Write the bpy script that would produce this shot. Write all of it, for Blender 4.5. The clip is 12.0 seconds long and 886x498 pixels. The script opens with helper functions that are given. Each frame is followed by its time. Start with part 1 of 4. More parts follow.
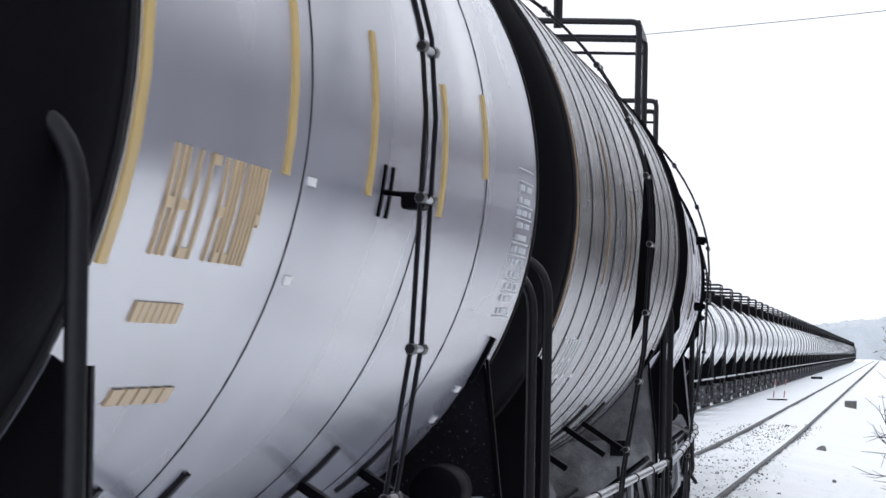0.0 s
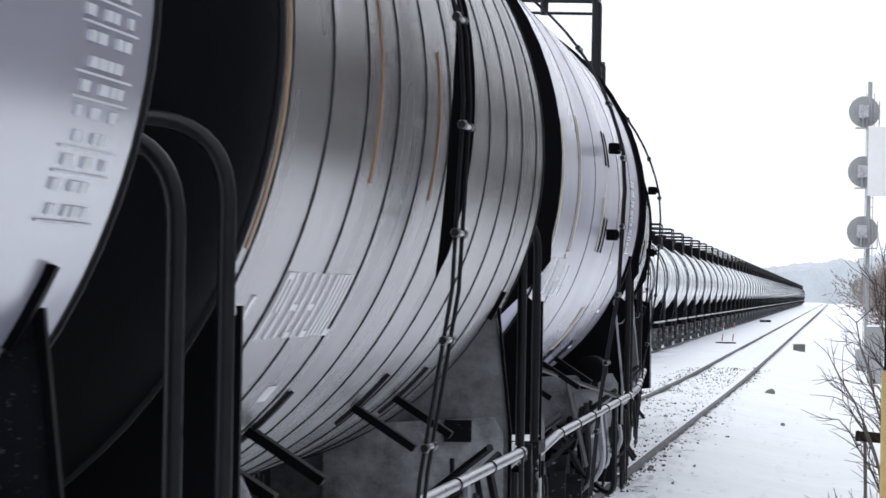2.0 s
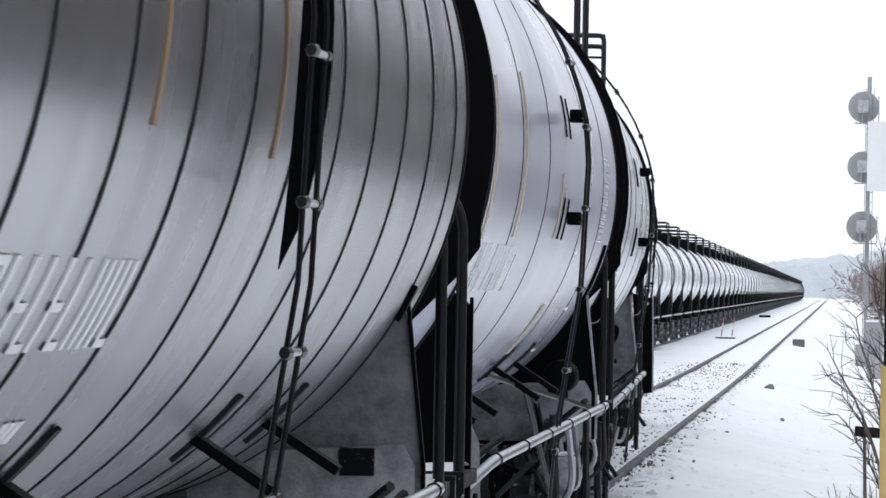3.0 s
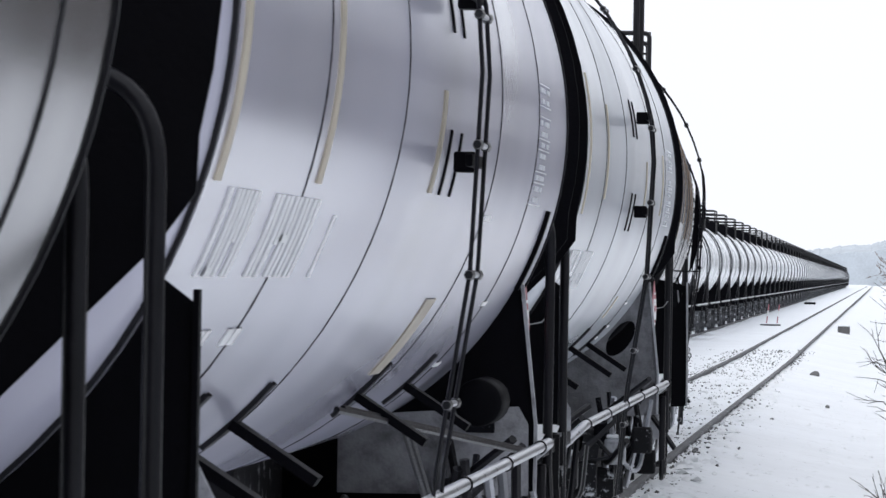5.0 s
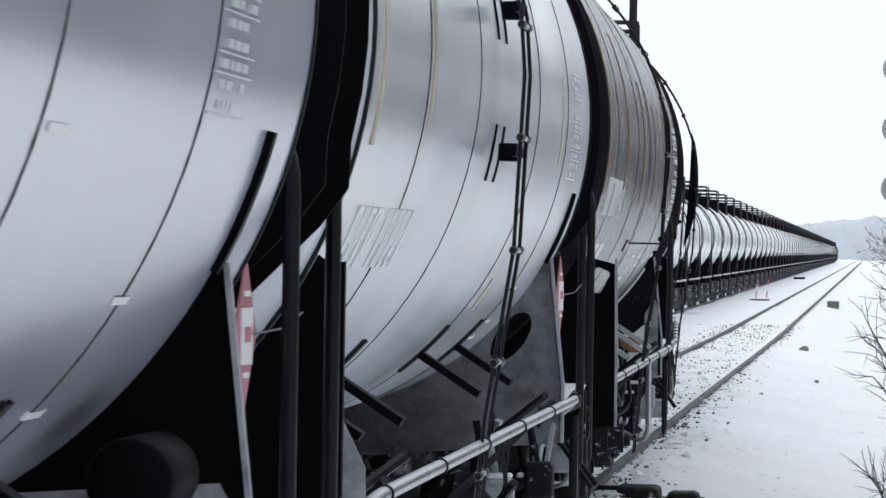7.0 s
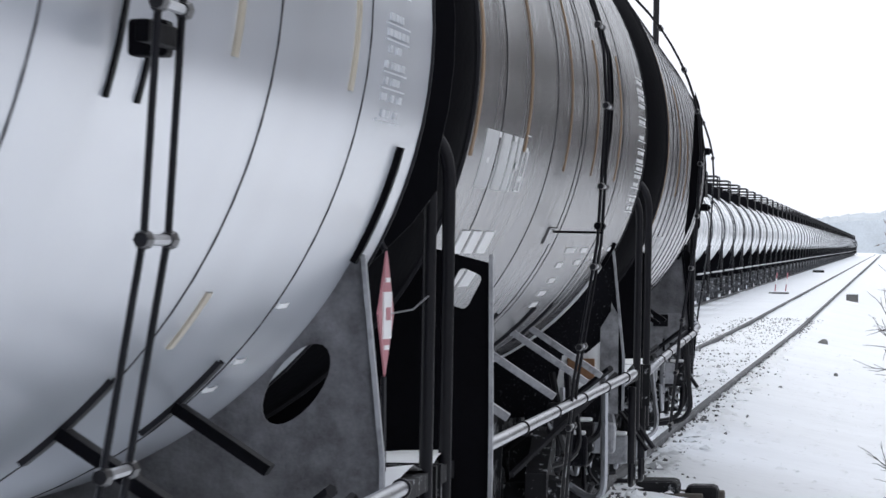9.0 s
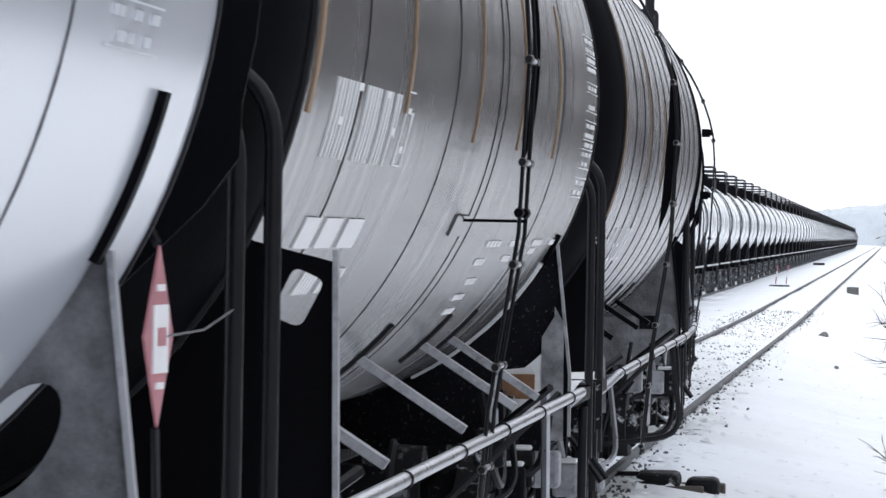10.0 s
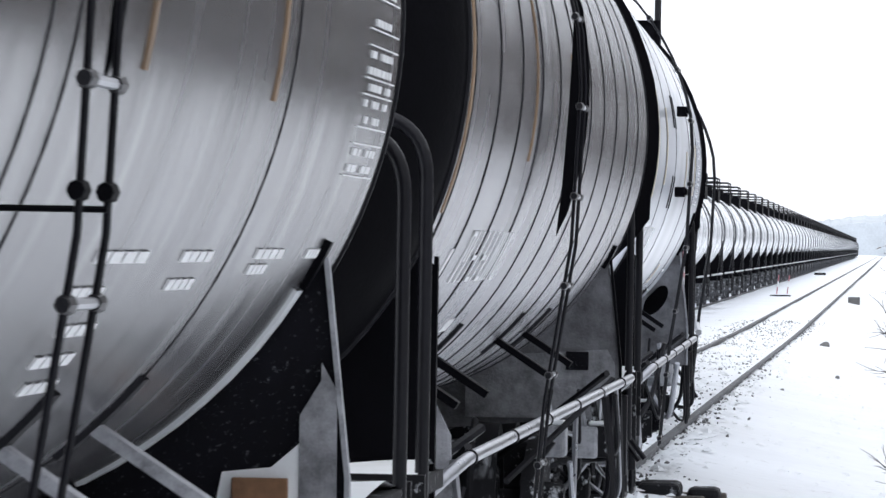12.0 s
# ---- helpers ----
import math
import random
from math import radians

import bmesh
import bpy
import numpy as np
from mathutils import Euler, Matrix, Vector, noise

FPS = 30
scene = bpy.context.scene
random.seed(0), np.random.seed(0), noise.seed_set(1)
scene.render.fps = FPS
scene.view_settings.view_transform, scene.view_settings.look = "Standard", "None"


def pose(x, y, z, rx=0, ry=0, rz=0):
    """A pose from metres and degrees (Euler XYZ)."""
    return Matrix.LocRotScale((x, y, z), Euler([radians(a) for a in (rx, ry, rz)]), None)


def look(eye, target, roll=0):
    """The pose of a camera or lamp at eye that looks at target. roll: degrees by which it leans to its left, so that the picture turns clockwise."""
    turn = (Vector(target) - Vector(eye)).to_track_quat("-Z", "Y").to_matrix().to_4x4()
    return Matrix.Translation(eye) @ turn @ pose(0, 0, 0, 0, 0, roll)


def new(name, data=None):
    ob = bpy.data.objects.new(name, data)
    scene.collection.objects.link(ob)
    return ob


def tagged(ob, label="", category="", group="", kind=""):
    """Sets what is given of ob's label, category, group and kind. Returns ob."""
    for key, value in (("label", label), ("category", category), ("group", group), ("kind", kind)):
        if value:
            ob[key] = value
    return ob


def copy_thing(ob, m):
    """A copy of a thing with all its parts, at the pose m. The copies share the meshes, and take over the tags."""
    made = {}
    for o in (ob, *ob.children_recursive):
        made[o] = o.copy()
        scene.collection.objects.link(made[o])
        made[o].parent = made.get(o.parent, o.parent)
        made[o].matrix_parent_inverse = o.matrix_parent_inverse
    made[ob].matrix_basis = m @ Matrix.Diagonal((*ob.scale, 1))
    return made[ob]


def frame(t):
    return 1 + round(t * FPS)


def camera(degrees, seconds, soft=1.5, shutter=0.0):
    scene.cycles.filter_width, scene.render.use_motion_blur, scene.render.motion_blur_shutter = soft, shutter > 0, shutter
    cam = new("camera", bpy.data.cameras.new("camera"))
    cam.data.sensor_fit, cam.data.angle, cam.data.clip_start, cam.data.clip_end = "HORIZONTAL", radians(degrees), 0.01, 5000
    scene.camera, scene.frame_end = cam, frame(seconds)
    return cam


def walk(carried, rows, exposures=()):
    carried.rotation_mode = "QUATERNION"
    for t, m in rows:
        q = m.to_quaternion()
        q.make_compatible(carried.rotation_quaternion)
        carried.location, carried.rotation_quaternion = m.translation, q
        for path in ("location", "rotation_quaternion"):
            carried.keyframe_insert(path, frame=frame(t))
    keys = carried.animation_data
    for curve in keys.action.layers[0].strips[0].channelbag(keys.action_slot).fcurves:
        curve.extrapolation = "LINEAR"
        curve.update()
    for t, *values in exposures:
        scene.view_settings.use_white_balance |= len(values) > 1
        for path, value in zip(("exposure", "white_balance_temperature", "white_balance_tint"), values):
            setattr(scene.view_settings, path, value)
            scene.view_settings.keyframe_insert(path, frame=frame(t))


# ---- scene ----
# Units are metres; the rails' running surface is z = 0, the train's near track is x = 0 and runs along y.

# ---- camera: hand-held beside the track, long lens ----
cam = camera(7.44, 12.0, soft=1.5, shutter=0.25)
FOCAL = 12063.0
EYE = (2.95, 0.0, 1.9)
ROLL = 1.0  # degrees, the hand's lean
# where the track's own direction falls in the view, right of and below its middle
AIM = ((0, 772, 185), (0.5, 778, 176), (1, 772, 155.5), (1.5, 744, 129), (2, 681, 84.5), (2.5, 646, 83), (3, 680, 76),
       (3.2, 707, 68), (4.8, 764, 60), (5, 760, 53), (5.5, 743, 50), (6, 714, 46.5), (6.5, 729.5, 7), (7, 741, 8.5),
       (9, 775, -3.5), (9.5, 776, -11.5), (10, 776, -16.5), (10.5, 784, 18), (11, 789, 26.5), (11.5, 781, 3.5), (12, 778, 1))


def aim(right, down):
    """The camera's pose when the track's direction lies that far right of and below the middle."""
    c, s = math.cos(radians(ROLL)), math.sin(radians(ROLL))
    right, down = right * c + down * s, down * c - right * s
    return pose(*EYE, 90 + math.degrees(math.atan2(down, FOCAL)), 0, math.degrees(math.atan2(right, FOCAL))) @ pose(0, 0, 0, 0, 0, ROLL)


walk(cam, [(t, aim(a, b)) for t, a, b in AIM],
     exposures=((0, 0.18), (3, 0.16), (5, 0.09), (7, 0.06), (9, 0.17), (10.5, 0.40), (12, 0.42)))

# ---- world: a bright overcast winter sky ----
world = bpy.data.worlds.new("overcast_sky")
scene.world = world
world.use_nodes = True
wn, wl = world.node_tree.nodes, world.node_tree.links
sky = wn.new("ShaderNodeTexSky")
sky.sky_type, sky.sun_disc = "NISHITA", False
sky.sun_elevation, sky.sun_rotation = radians(50), radians(-150)
sky.air_density, sky.dust_density, sky.ozone_density = 1.0, 4.0, 1.0
soft_sky = wn.new("ShaderNodeHueSaturation")
soft_sky.inputs["Saturation"].default_value = 0.25
soft_sky.inputs["Value"].default_value = 0.07
cloud = wn.new("ShaderNodeMix")
cloud.data_type = "RGBA"
cloud.inputs[0].default_value = 0.86
cloud.inputs[7].default_value = (0.905, 0.945, 1.03, 1)
wl.new(sky.outputs[0], soft_sky.inputs["Color"])
wl.new(soft_sky.outputs[0], cloud.inputs[6])
wl.new(cloud.outputs[2], wn["Background"].inputs["Color"])
wn["Background"].inputs["Strength"].default_value = 1.18

sun_data = bpy.data.lights.new("sun", "SUN")
sun_data.energy, sun_data.angle, sun_data.color = 0.5, radians(40), (1.0, 0.97, 0.93)
sun = new("sun", sun_data)
sun.matrix_world = look((-14, -12, 30), (0, 10, 0))


# ---- materials ----
def material(name, base, rough=0.6, metal=0.0, vary=0.25, scale=6.0, stretch=(1, 1, 1), bump=0.15, bump_scale=60.0,
             second=None, cover=0.0, cover_scale=3.0, coat=0.0, shine=0.5, detail=5, edge=0.08):
    """A surface with tone variation at two scales, fine relief and, if given, a second colour in blotches."""
    m = bpy.data.materials.new(name)
    m.use_nodes = True
    n, l = m.node_tree.nodes, m.node_tree.links
    b = n["Principled BSDF"]
    co = n.new("ShaderNodeTexCoord")
    mp = n.new("ShaderNodeMapping")
    mp.inputs["Scale"].default_value = stretch
    l.new(co.outputs["Object"], mp.inputs["Vector"])
    big, small = n.new("ShaderNodeTexNoise"), n.new("ShaderNodeTexNoise")
    for tex, s, d in ((big, scale * 0.25, 3), (small, scale * 3, detail)):
        tex.inputs["Scale"].default_value, tex.inputs["Detail"].default_value = s, d
        l.new(mp.outputs[0], tex.inputs["Vector"])
    mix = n.new("ShaderNodeMix")
    mix.inputs[0].default_value = 0.4
    l.new(big.outputs[0], mix.inputs[2])
    l.new(small.outputs[0], mix.inputs[3])
    ramp = n.new("ShaderNodeValToRGB")
    lo, hi = [c * (1 - vary) for c in base], [min(1, c * (1 + vary)) for c in base]
    ramp.color_ramp.elements[0].position, ramp.color_ramp.elements[1].position = 0.32, 0.68
    ramp.color_ramp.elements[0].color, ramp.color_ramp.elements[1].color = (*lo, 1), (*hi, 1)
    l.new(mix.outputs[0], ramp.inputs[0])
    colour = ramp.outputs[0]
    if second:
        patch, cut = n.new("ShaderNodeTexNoise"), n.new("ShaderNodeValToRGB")
        patch.inputs["Scale"].default_value, patch.inputs["Detail"].default_value = cover_scale, 8
        patch.inputs["Roughness"].default_value = 0.7
        l.new(mp.outputs[0], patch.inputs["Vector"])
        cut.color_ramp.elements[0].position, cut.color_ramp.elements[1].position = 0.66 - edge / 2 - cover * 0.3, 0.66 + edge / 2 - cover * 0.3
        l.new(patch.outputs[0], cut.inputs[0])
        lay = n.new("ShaderNodeMix")
        lay.data_type = "RGBA"
        lay.inputs[7].default_value = (*second, 1)
        l.new(cut.outputs[0], lay.inputs[0])
        l.new(colour, lay.inputs[6])
        colour = lay.outputs[2]
    l.new(colour, b.inputs["Base Color"])
    b.inputs["Metallic"].default_value = metal
    gloss = n.new("ShaderNodeMapRange")
    gloss.inputs[3].default_value, gloss.inputs[4].default_value = max(0.03, rough - 0.1), min(1, rough + 0.12)
    l.new(small.outputs[0], gloss.inputs[0])
    l.new(gloss.outputs[0], b.inputs["Roughness"])
    b.inputs["Specular IOR Level"].default_value = shine
    b.inputs["Coat Weight"].default_value = coat
    b.inputs["Coat Roughness"].default_value = 0.12
    if bump:
        fine, bp = n.new("ShaderNodeTexNoise"), n.new("ShaderNodeBump")
        fine.inputs["Scale"].default_value = bump_scale
        l.new(mp.outputs[0], fine.inputs["Vector"])
        bp.inputs["Strength"].default_value, bp.inputs["Distance"].default_value = bump, 0.01
        l.new(fine.outputs[0], bp.inputs["Height"])
        l.new(bp.outputs[0], b.inputs["Normal"])
    return m


STREAK = (0.6, 0.22, 0.3)
HOOPS = (0.2, 0.6, 0.2)
BRUSHED = (0.25, 1.5, 0.25)
PALE = material("pale_paint", (0.54, 0.54, 0.655), 0.2, 0, 0.05, 0.7, STREAK, 0, 2, coat=0.25, detail=1)
AMBER_CAR = material("pale_grey_paint", (0.40, 0.405, 0.50), 0.2, 0, 0.05, 0.7, STREAK, 0, 2, coat=0.25, detail=1)
WHITE = material("white_paint", (0.70, 0.735, 0.805), 0.2, 0, 0.05, 0.7, STREAK, 0, 2, coat=0.25, detail=1)
JACKET = material("bare_jacket", (0.255, 0.252, 0.272), 0.24, 0.65, 0.08, 0.8, HOOPS, 0, 2, detail=1)
STEEL = material("grey_tank", (0.096, 0.094, 0.102), 0.23, 0.25, 0.22, 0.8, BRUSHED, 0, 2, detail=2)
BLACK = material("black_paint", (0.0025, 0.0025, 0.004), 0.6, 0, 0.3, 3, shine=0.06)
PIPE = material("dark_pipe", (0.006, 0.006, 0.009), 0.36, 0, 0.3, 8, shine=0.28)
GREY = material("grey_frame", (0.42, 0.43, 0.46), 0.55, 0, 0.3, 3, second=(0.06, 0.06, 0.066), cover=0.2, cover_scale=9, edge=0.3)
DUSTY = material("snow_dusted_plate", (0.38, 0.385, 0.41), 0.75, 0, 0.35, 2.0, bump=0.4, second=(0.05, 0.05, 0.056), cover=0.26, cover_scale=5, edge=0.34)
SOILED = material("soiled_grey_plate", (0.21, 0.212, 0.228), 0.75, 0, 0.35, 2.0, bump=0.4, second=(0.03, 0.03, 0.034), cover=0.34, cover_scale=4, edge=0.34)
SOOTY = material("sooty_steel", (0.008, 0.008, 0.010), 0.7, 0, 0.4, 6, second=(0.55, 0.57, 0.6), cover=0.14, cover_scale=11, shine=0.2)
SEAM = material("seam_line", (0.02, 0.02, 0.024), 0.7, 0, 0.3, 6, shine=0.2)
GALV = material("galvanised_pipe", (0.42, 0.43, 0.46), 0.3, 0.75, 0.15, 6)
YELLOW = material("yellow_reflector", (0.62, 0.44, 0.16), 0.45, 0, 0.2, 5)
ORANGE = material("amber_lettering", (0.60, 0.45, 0.27), 0.5, 0, 0.15, 5)
LETTER = material("white_lettering", (0.90, 0.91, 0.92), 0.5, 0, 0.05, 8)
# far cars: white paint brightened; dark steel paled, haze put into its colour
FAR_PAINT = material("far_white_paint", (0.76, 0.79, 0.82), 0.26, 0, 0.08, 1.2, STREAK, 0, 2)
FAR_DARK = material("hazed_dark_frame", (0.075, 0.078, 0.086), 0.75, 0, 0.4, 3, second=(0.5, 0.52, 0.55), cover=0.2, cover_scale=4)
SPECK = material("frosted_black_plate", (0.006, 0.006, 0.009), 0.75, 0, 0.4, 6, bump=0.2, second=(0.13, 0.135, 0.15), cover=0.02, cover_scale=60, shine=0.12, edge=0.12)
FADED = material("faded_strip", (0.50, 0.45, 0.36), 0.5, 0, 0.25, 4)
OCHRE = material("ochre_strip", (0.26, 0.17, 0.10), 0.5, 0, 0.35, 4)
FAINT = material("faint_lettering", (0.66, 0.68, 0.72), 0.5, 0, 0.1, 8)
RUST = material("rust", (0.20, 0.105, 0.055), 0.8, 0, 0.4, 10)
RED = material("red_marking", (0.50, 0.20, 0.23), 0.5, 0, 0.3, 6)
RAIL = material("rail_steel", (0.11, 0.11, 0.115), 0.75, 0.1, 0.4, 3, bump=0.1, second=(0.6, 0.62, 0.65), cover=0.08, cover_scale=6)
SNOW = material("snow", (0.86, 0.88, 0.91), 0.75, 0, 0.05, 1.2, bump=0.6, bump_scale=9, second=(0.36, 0.35, 0.34), cover=0.0, cover_scale=4)
SNOWCAP = material("packed_snow", (0.84, 0.86, 0.88), 0.7, 0, 0.05, 3, bump=0.4, bump_scale=20)
STONE = material("ballast_stone", (0.13, 0.13, 0.13), 0.9, 0, 0.4, 9)
TIE = material("old_timber", (0.09, 0.08, 0.07), 0.9, 0, 0.4, 5, (6, 0.6, 6))
BARK = material("bark", (0.10, 0.085, 0.075), 0.9, 0, 0.35, 8)
# paler than BRUSH: distance haze is put into this colour
PALE_BRUSH = material("dry_brush", (0.24, 0.20, 0.185), 0.95, 0, 0.3, 3)
BRUSH = material("brown_brush", (0.075, 0.062, 0.055), 0.95, 0, 0.35, 3)
TWIG = material("bare_twig", (0.040, 0.033, 0.031), 0.9, 0, 0.3, 8, shine=0.2)
POLE = material("tarred_pole", (0.016, 0.013, 0.011), 0.9, 0, 0.4, 5, (6, 6, 0.5), bump=0.5, bump_scale=25, shine=0.1)
SIGNAL = material("signal_grey", (0.30, 0.31, 0.32), 0.6, 0, 0.15, 4)
HAZE = material("hazed_woods", (0.50, 0.54, 0.58), 1.0, 0, 0.15, 0.5, bump=0)


# ---- mesh helpers ----
def part(name, bm, mat, parent=None, label="", smooth=True):
    """One mesh object from a bmesh, under a thing or a part."""
    me = bpy.data.meshes.new(name)
    if smooth:
        for f in bm.faces:
            f.smooth = True
    bm.to_mesh(me)
    bm.free()
    if smooth:
        me.set_sharp_from_angle(angle=radians(40))
    me.materials.append(mat)
    ob = new(name, me)
    if parent:
        ob.parent = parent
    return tagged(ob, label)


def shared(ob, m, parent):
    """Another object on ob's mesh."""
    other = new(ob.name.split(".")[0], ob.data)
    other.parent, other.matrix_basis = parent, m
    return other


def box(bm, lo, hi, m=Matrix(), bevel=0.0):
    c = [(a + b) / 2 for a, b in zip(lo, hi)]
    s = [b - a for a, b in zip(lo, hi)]
    r = bmesh.ops.create_cube(bm, size=1, matrix=m @ Matrix.Translation(c) @ Matrix.Diagonal((*s, 1)))
    if bevel:
        edges = {e for v in r["verts"] for e in v.link_edges}
        bmesh.ops.bevel(bm, geom=list(edges), offset=bevel, segments=2, affect="EDGES", profile=0.5)
    return bm


def rod(bm, points, r=0.02, n=8, cap=True):
    """A round bar along a line of points."""
    pts = [Vector(p) for p in points]
    rings = []
    side = None
    for i, p in enumerate(pts):
        d = (pts[min(i + 1, len(pts) - 1)] - pts[max(i - 1, 0)]).normalized()
        if side is None:
            side = d.orthogonal().normalized()
        side = (side - d * side.dot(d)).normalized()
        up = d.cross(side)
        rr = r[i] if isinstance(r, (list, tuple)) else r
        rings.append([bm.verts.new(p + (side * math.cos(a) + up * math.sin(a)) * rr) for a in (2 * math.pi * k / n for k in range(n))])
    for a, b in zip(rings, rings[1:]):
        for k in range(n):
            bm.faces.new((a[k], a[(k + 1) % n], b[(k + 1) % n], b[k]))
    if cap:
        bm.faces.new(rings[0][::-1])
        bm.faces.new(rings[-1])
    return bm


def bend(points, r, steps=6):
    """A polyline with its corners rounded."""
    pts = [Vector(p) for p in points]
    out = [pts[0]]
    for a, b, c in zip(pts, pts[1:], pts[2:]):
        d0, d1 = (a - b), (c - b)
        q = min(r, d0.length * 0.49, d1.length * 0.49)
        s, e = b + d0.normalized() * q, b + d1.normalized() * q
        for k in range(steps + 1):
            u = k / steps
            out.append(s * (1 - u) ** 2 + b * 2 * u * (1 - u) + e * u * u)
    return out + [pts[-1]]


def lathe_y(bm, profile, centre, n=96):
    """A body of revolution about a line along y: profile of (y, radius)."""
    rings = []
    for y, r in profile:
        if r < 1e-4:
            rings.append([bm.verts.new((centre[0], y, centre[1]))])
        else:
            rings.append([bm.verts.new((centre[0] + r * math.cos(a), y, centre[1] + r * math.sin(a))) for a in (2 * math.pi * k / n for k in range(n))])
    for a, b in zip(rings, rings[1:]):
        for k in range(n):
            q = [a[k % len(a)], a[(k + 1) % len(a)], b[(k + 1) % len(b)], b[k % len(b)]]
            q = [v for i, v in enumerate(q) if v not in q[:i]]
            bm.faces.new(q)
    bmesh.ops.recalc_face_normals(bm, faces=bm.faces)
    return bm


def plate(bm, outline, axis, at, thick):
    """A flat plate: its outline in the two other axes, pulled along the axis."""
    def put(p, w):
        q = list(p)
        q.insert("xyz".index(axis), w)
        return q
    a = [bm.verts.new(put(p, at)) for p in outline]
    b = [bm.verts.new(put(p, at + thick)) for p in outline]
    bm.faces.new(a)
    bm.faces.new(b[::-1])
    for i in range(len(a)):
        j = (i + 1) % len(a)
        bm.faces.new((a[i], b[i], b[j], a[j]))
    bmesh.ops.recalc_face_normals(bm, faces=bm.faces)
    return bm


def skin(bm, R, zc, y0, y1, z0, z1, proud=0.006, slant=0.0, steps=4):
    """A thin patch laid on the tank's camera side between two heights; slant shifts its top along y."""
    a0, a1 = (math.asin(max(-0.99, min(0.99, (z - zc) / R))) for z in (z0, z1))
    last = None
    for i in range(steps + 1):
        a = a0 + (a1 - a0) * i / steps
        dy = slant * i / steps
        row = [bm.verts.new((r * math.cos(a), y, zc + r * math.sin(a))) for y, r in
               ((y0 + dy, R - 0.002), (y0 + dy, R + proud), (y1 + dy, R + proud), (y1 + dy, R - 0.002))]
        if last:
            for k in range(3):
                bm.faces.new((last[k], last[k + 1], row[k + 1], row[k]))
        last = row
    bmesh.ops.recalc_face_normals(bm, faces=bm.faces)
    return bm


# ---- the line that the train follows: off the far track, through the turnout, on to the near one ----
TURN_START, TURN_LENGTH, SPACING = 43.0, 129.9, -4.12


def lean(y):
    """The near track bears a hair to the right of the camera's own line."""
    return 0.0011 * max(0.0, min(y, 45.0) - 15)


def line_x(y):
    u = max(0.0, min(1.0, (y - TURN_START) / TURN_LENGTH))
    return SPACING * (3 * u * u - 2 * u ** 3) + lean(y)


def main_x(y):
    """The near track: straight, leaning a hair to the right beyond the turnout."""
    return 0.0012 * max(0.0, y - 45) + lean(y)


def grade(y):
    """The line dips a little beyond the turnout."""
    u = max(0.0, min(1.0, (y - 45) / 140))
    return -0.17 * (3 * u * u - 2 * u ** 3)


def ground_z(x, y):
    base = -0.085 + grade(y)
    if x < -5.6:
        base -= 0.25 * min(1, (-5.6 - x) / 1.8)
    if x > 1.1:
        base -= 0.33 * min(1, (x - 1.1) / 1.8)
    return base


# ---- setting ----
def make_ground():
    """One snow-covered sheet to the horizon, finer near the tracks."""
    xs = sorted({round(v, 3) for v in [*np.arange(-9, 7.01, 0.35), *(s * 9 * 1.35 ** k for k in range(1, 19) for s in (-1, 1)), 8, 9]})
    ys = [-60, -20, 0, 15] + list(np.arange(25, 130, 0.6)) + [130 * 1.045 ** k for k in range(0, 76)]
    bm = bmesh.new()
    rows = []
    for y in ys:
        row = []
        for x in xs:
            z = ground_z(x, y)
            if abs(x) < 12 and y < 400:
                z += 0.035 * noise.noise((x * 1.3, y * 0.8, 0)) + 0.02 * noise.noise((x * 4, y * 3, 5))
            row.append(bm.verts.new((x, y, z)))
        rows.append(row)
    for a, b in zip(rows, rows[1:]):
        for k in range(len(xs) - 1):
            bm.faces.new((a[k], a[k + 1], b[k + 1], b[k]))
    return tagged(part("ground", bm, SNOW), "trampled white snow over ballast beside the tracks", "snow", kind="structure")


def make_rail(name, side, course, y0, y1, label):
    """One rail, swept along its course."""
    prof = [(-0.07, -0.17), (0.07, -0.17), (0.07, -0.155), (0.012, -0.13), (0.012, -0.045), (0.037, -0.035), (0.037, -0.004), (0.03, 0.0),
            (-0.03, 0.0), (-0.037, -0.004), (-0.037, -0.035), (-0.012, -0.045), (-0.012, -0.13), (-0.07, -0.155)]
    ys, y = [], y0
    while y < y1:
        ys.append(y)
        y += 3 if y < 200 else 40
    bm = bmesh.new()
    rings = [[bm.verts.new((course(y) + side * 0.7535 + px, y, pz + grade(y))) for px, pz in prof] for y in ys + [y1]]
    n = len(prof)
    for a, b in zip(rings, rings[1:]):
        for k in range(n):
            bm.faces.new((a[k], a[(k + 1) % n], b[(k + 1) % n], b[k]))
    bm.faces.new(rings[0][::-1])
    bm.faces.new(rings[-1])
    return tagged(part(name, bm, RAIL, smooth=False), label, "rail", group="rails", kind="structure")


ground = make_ground()
for sgn in (1, -1):
    make_rail("rail", sgn, main_x, -40, 1900, "dark worn steel rail of the near track lying in snow")
    make_rail("rail", sgn, line_x, 44 if sgn < 0 else 70, 1900, "dark steel rail curving from the far track through the turnout")


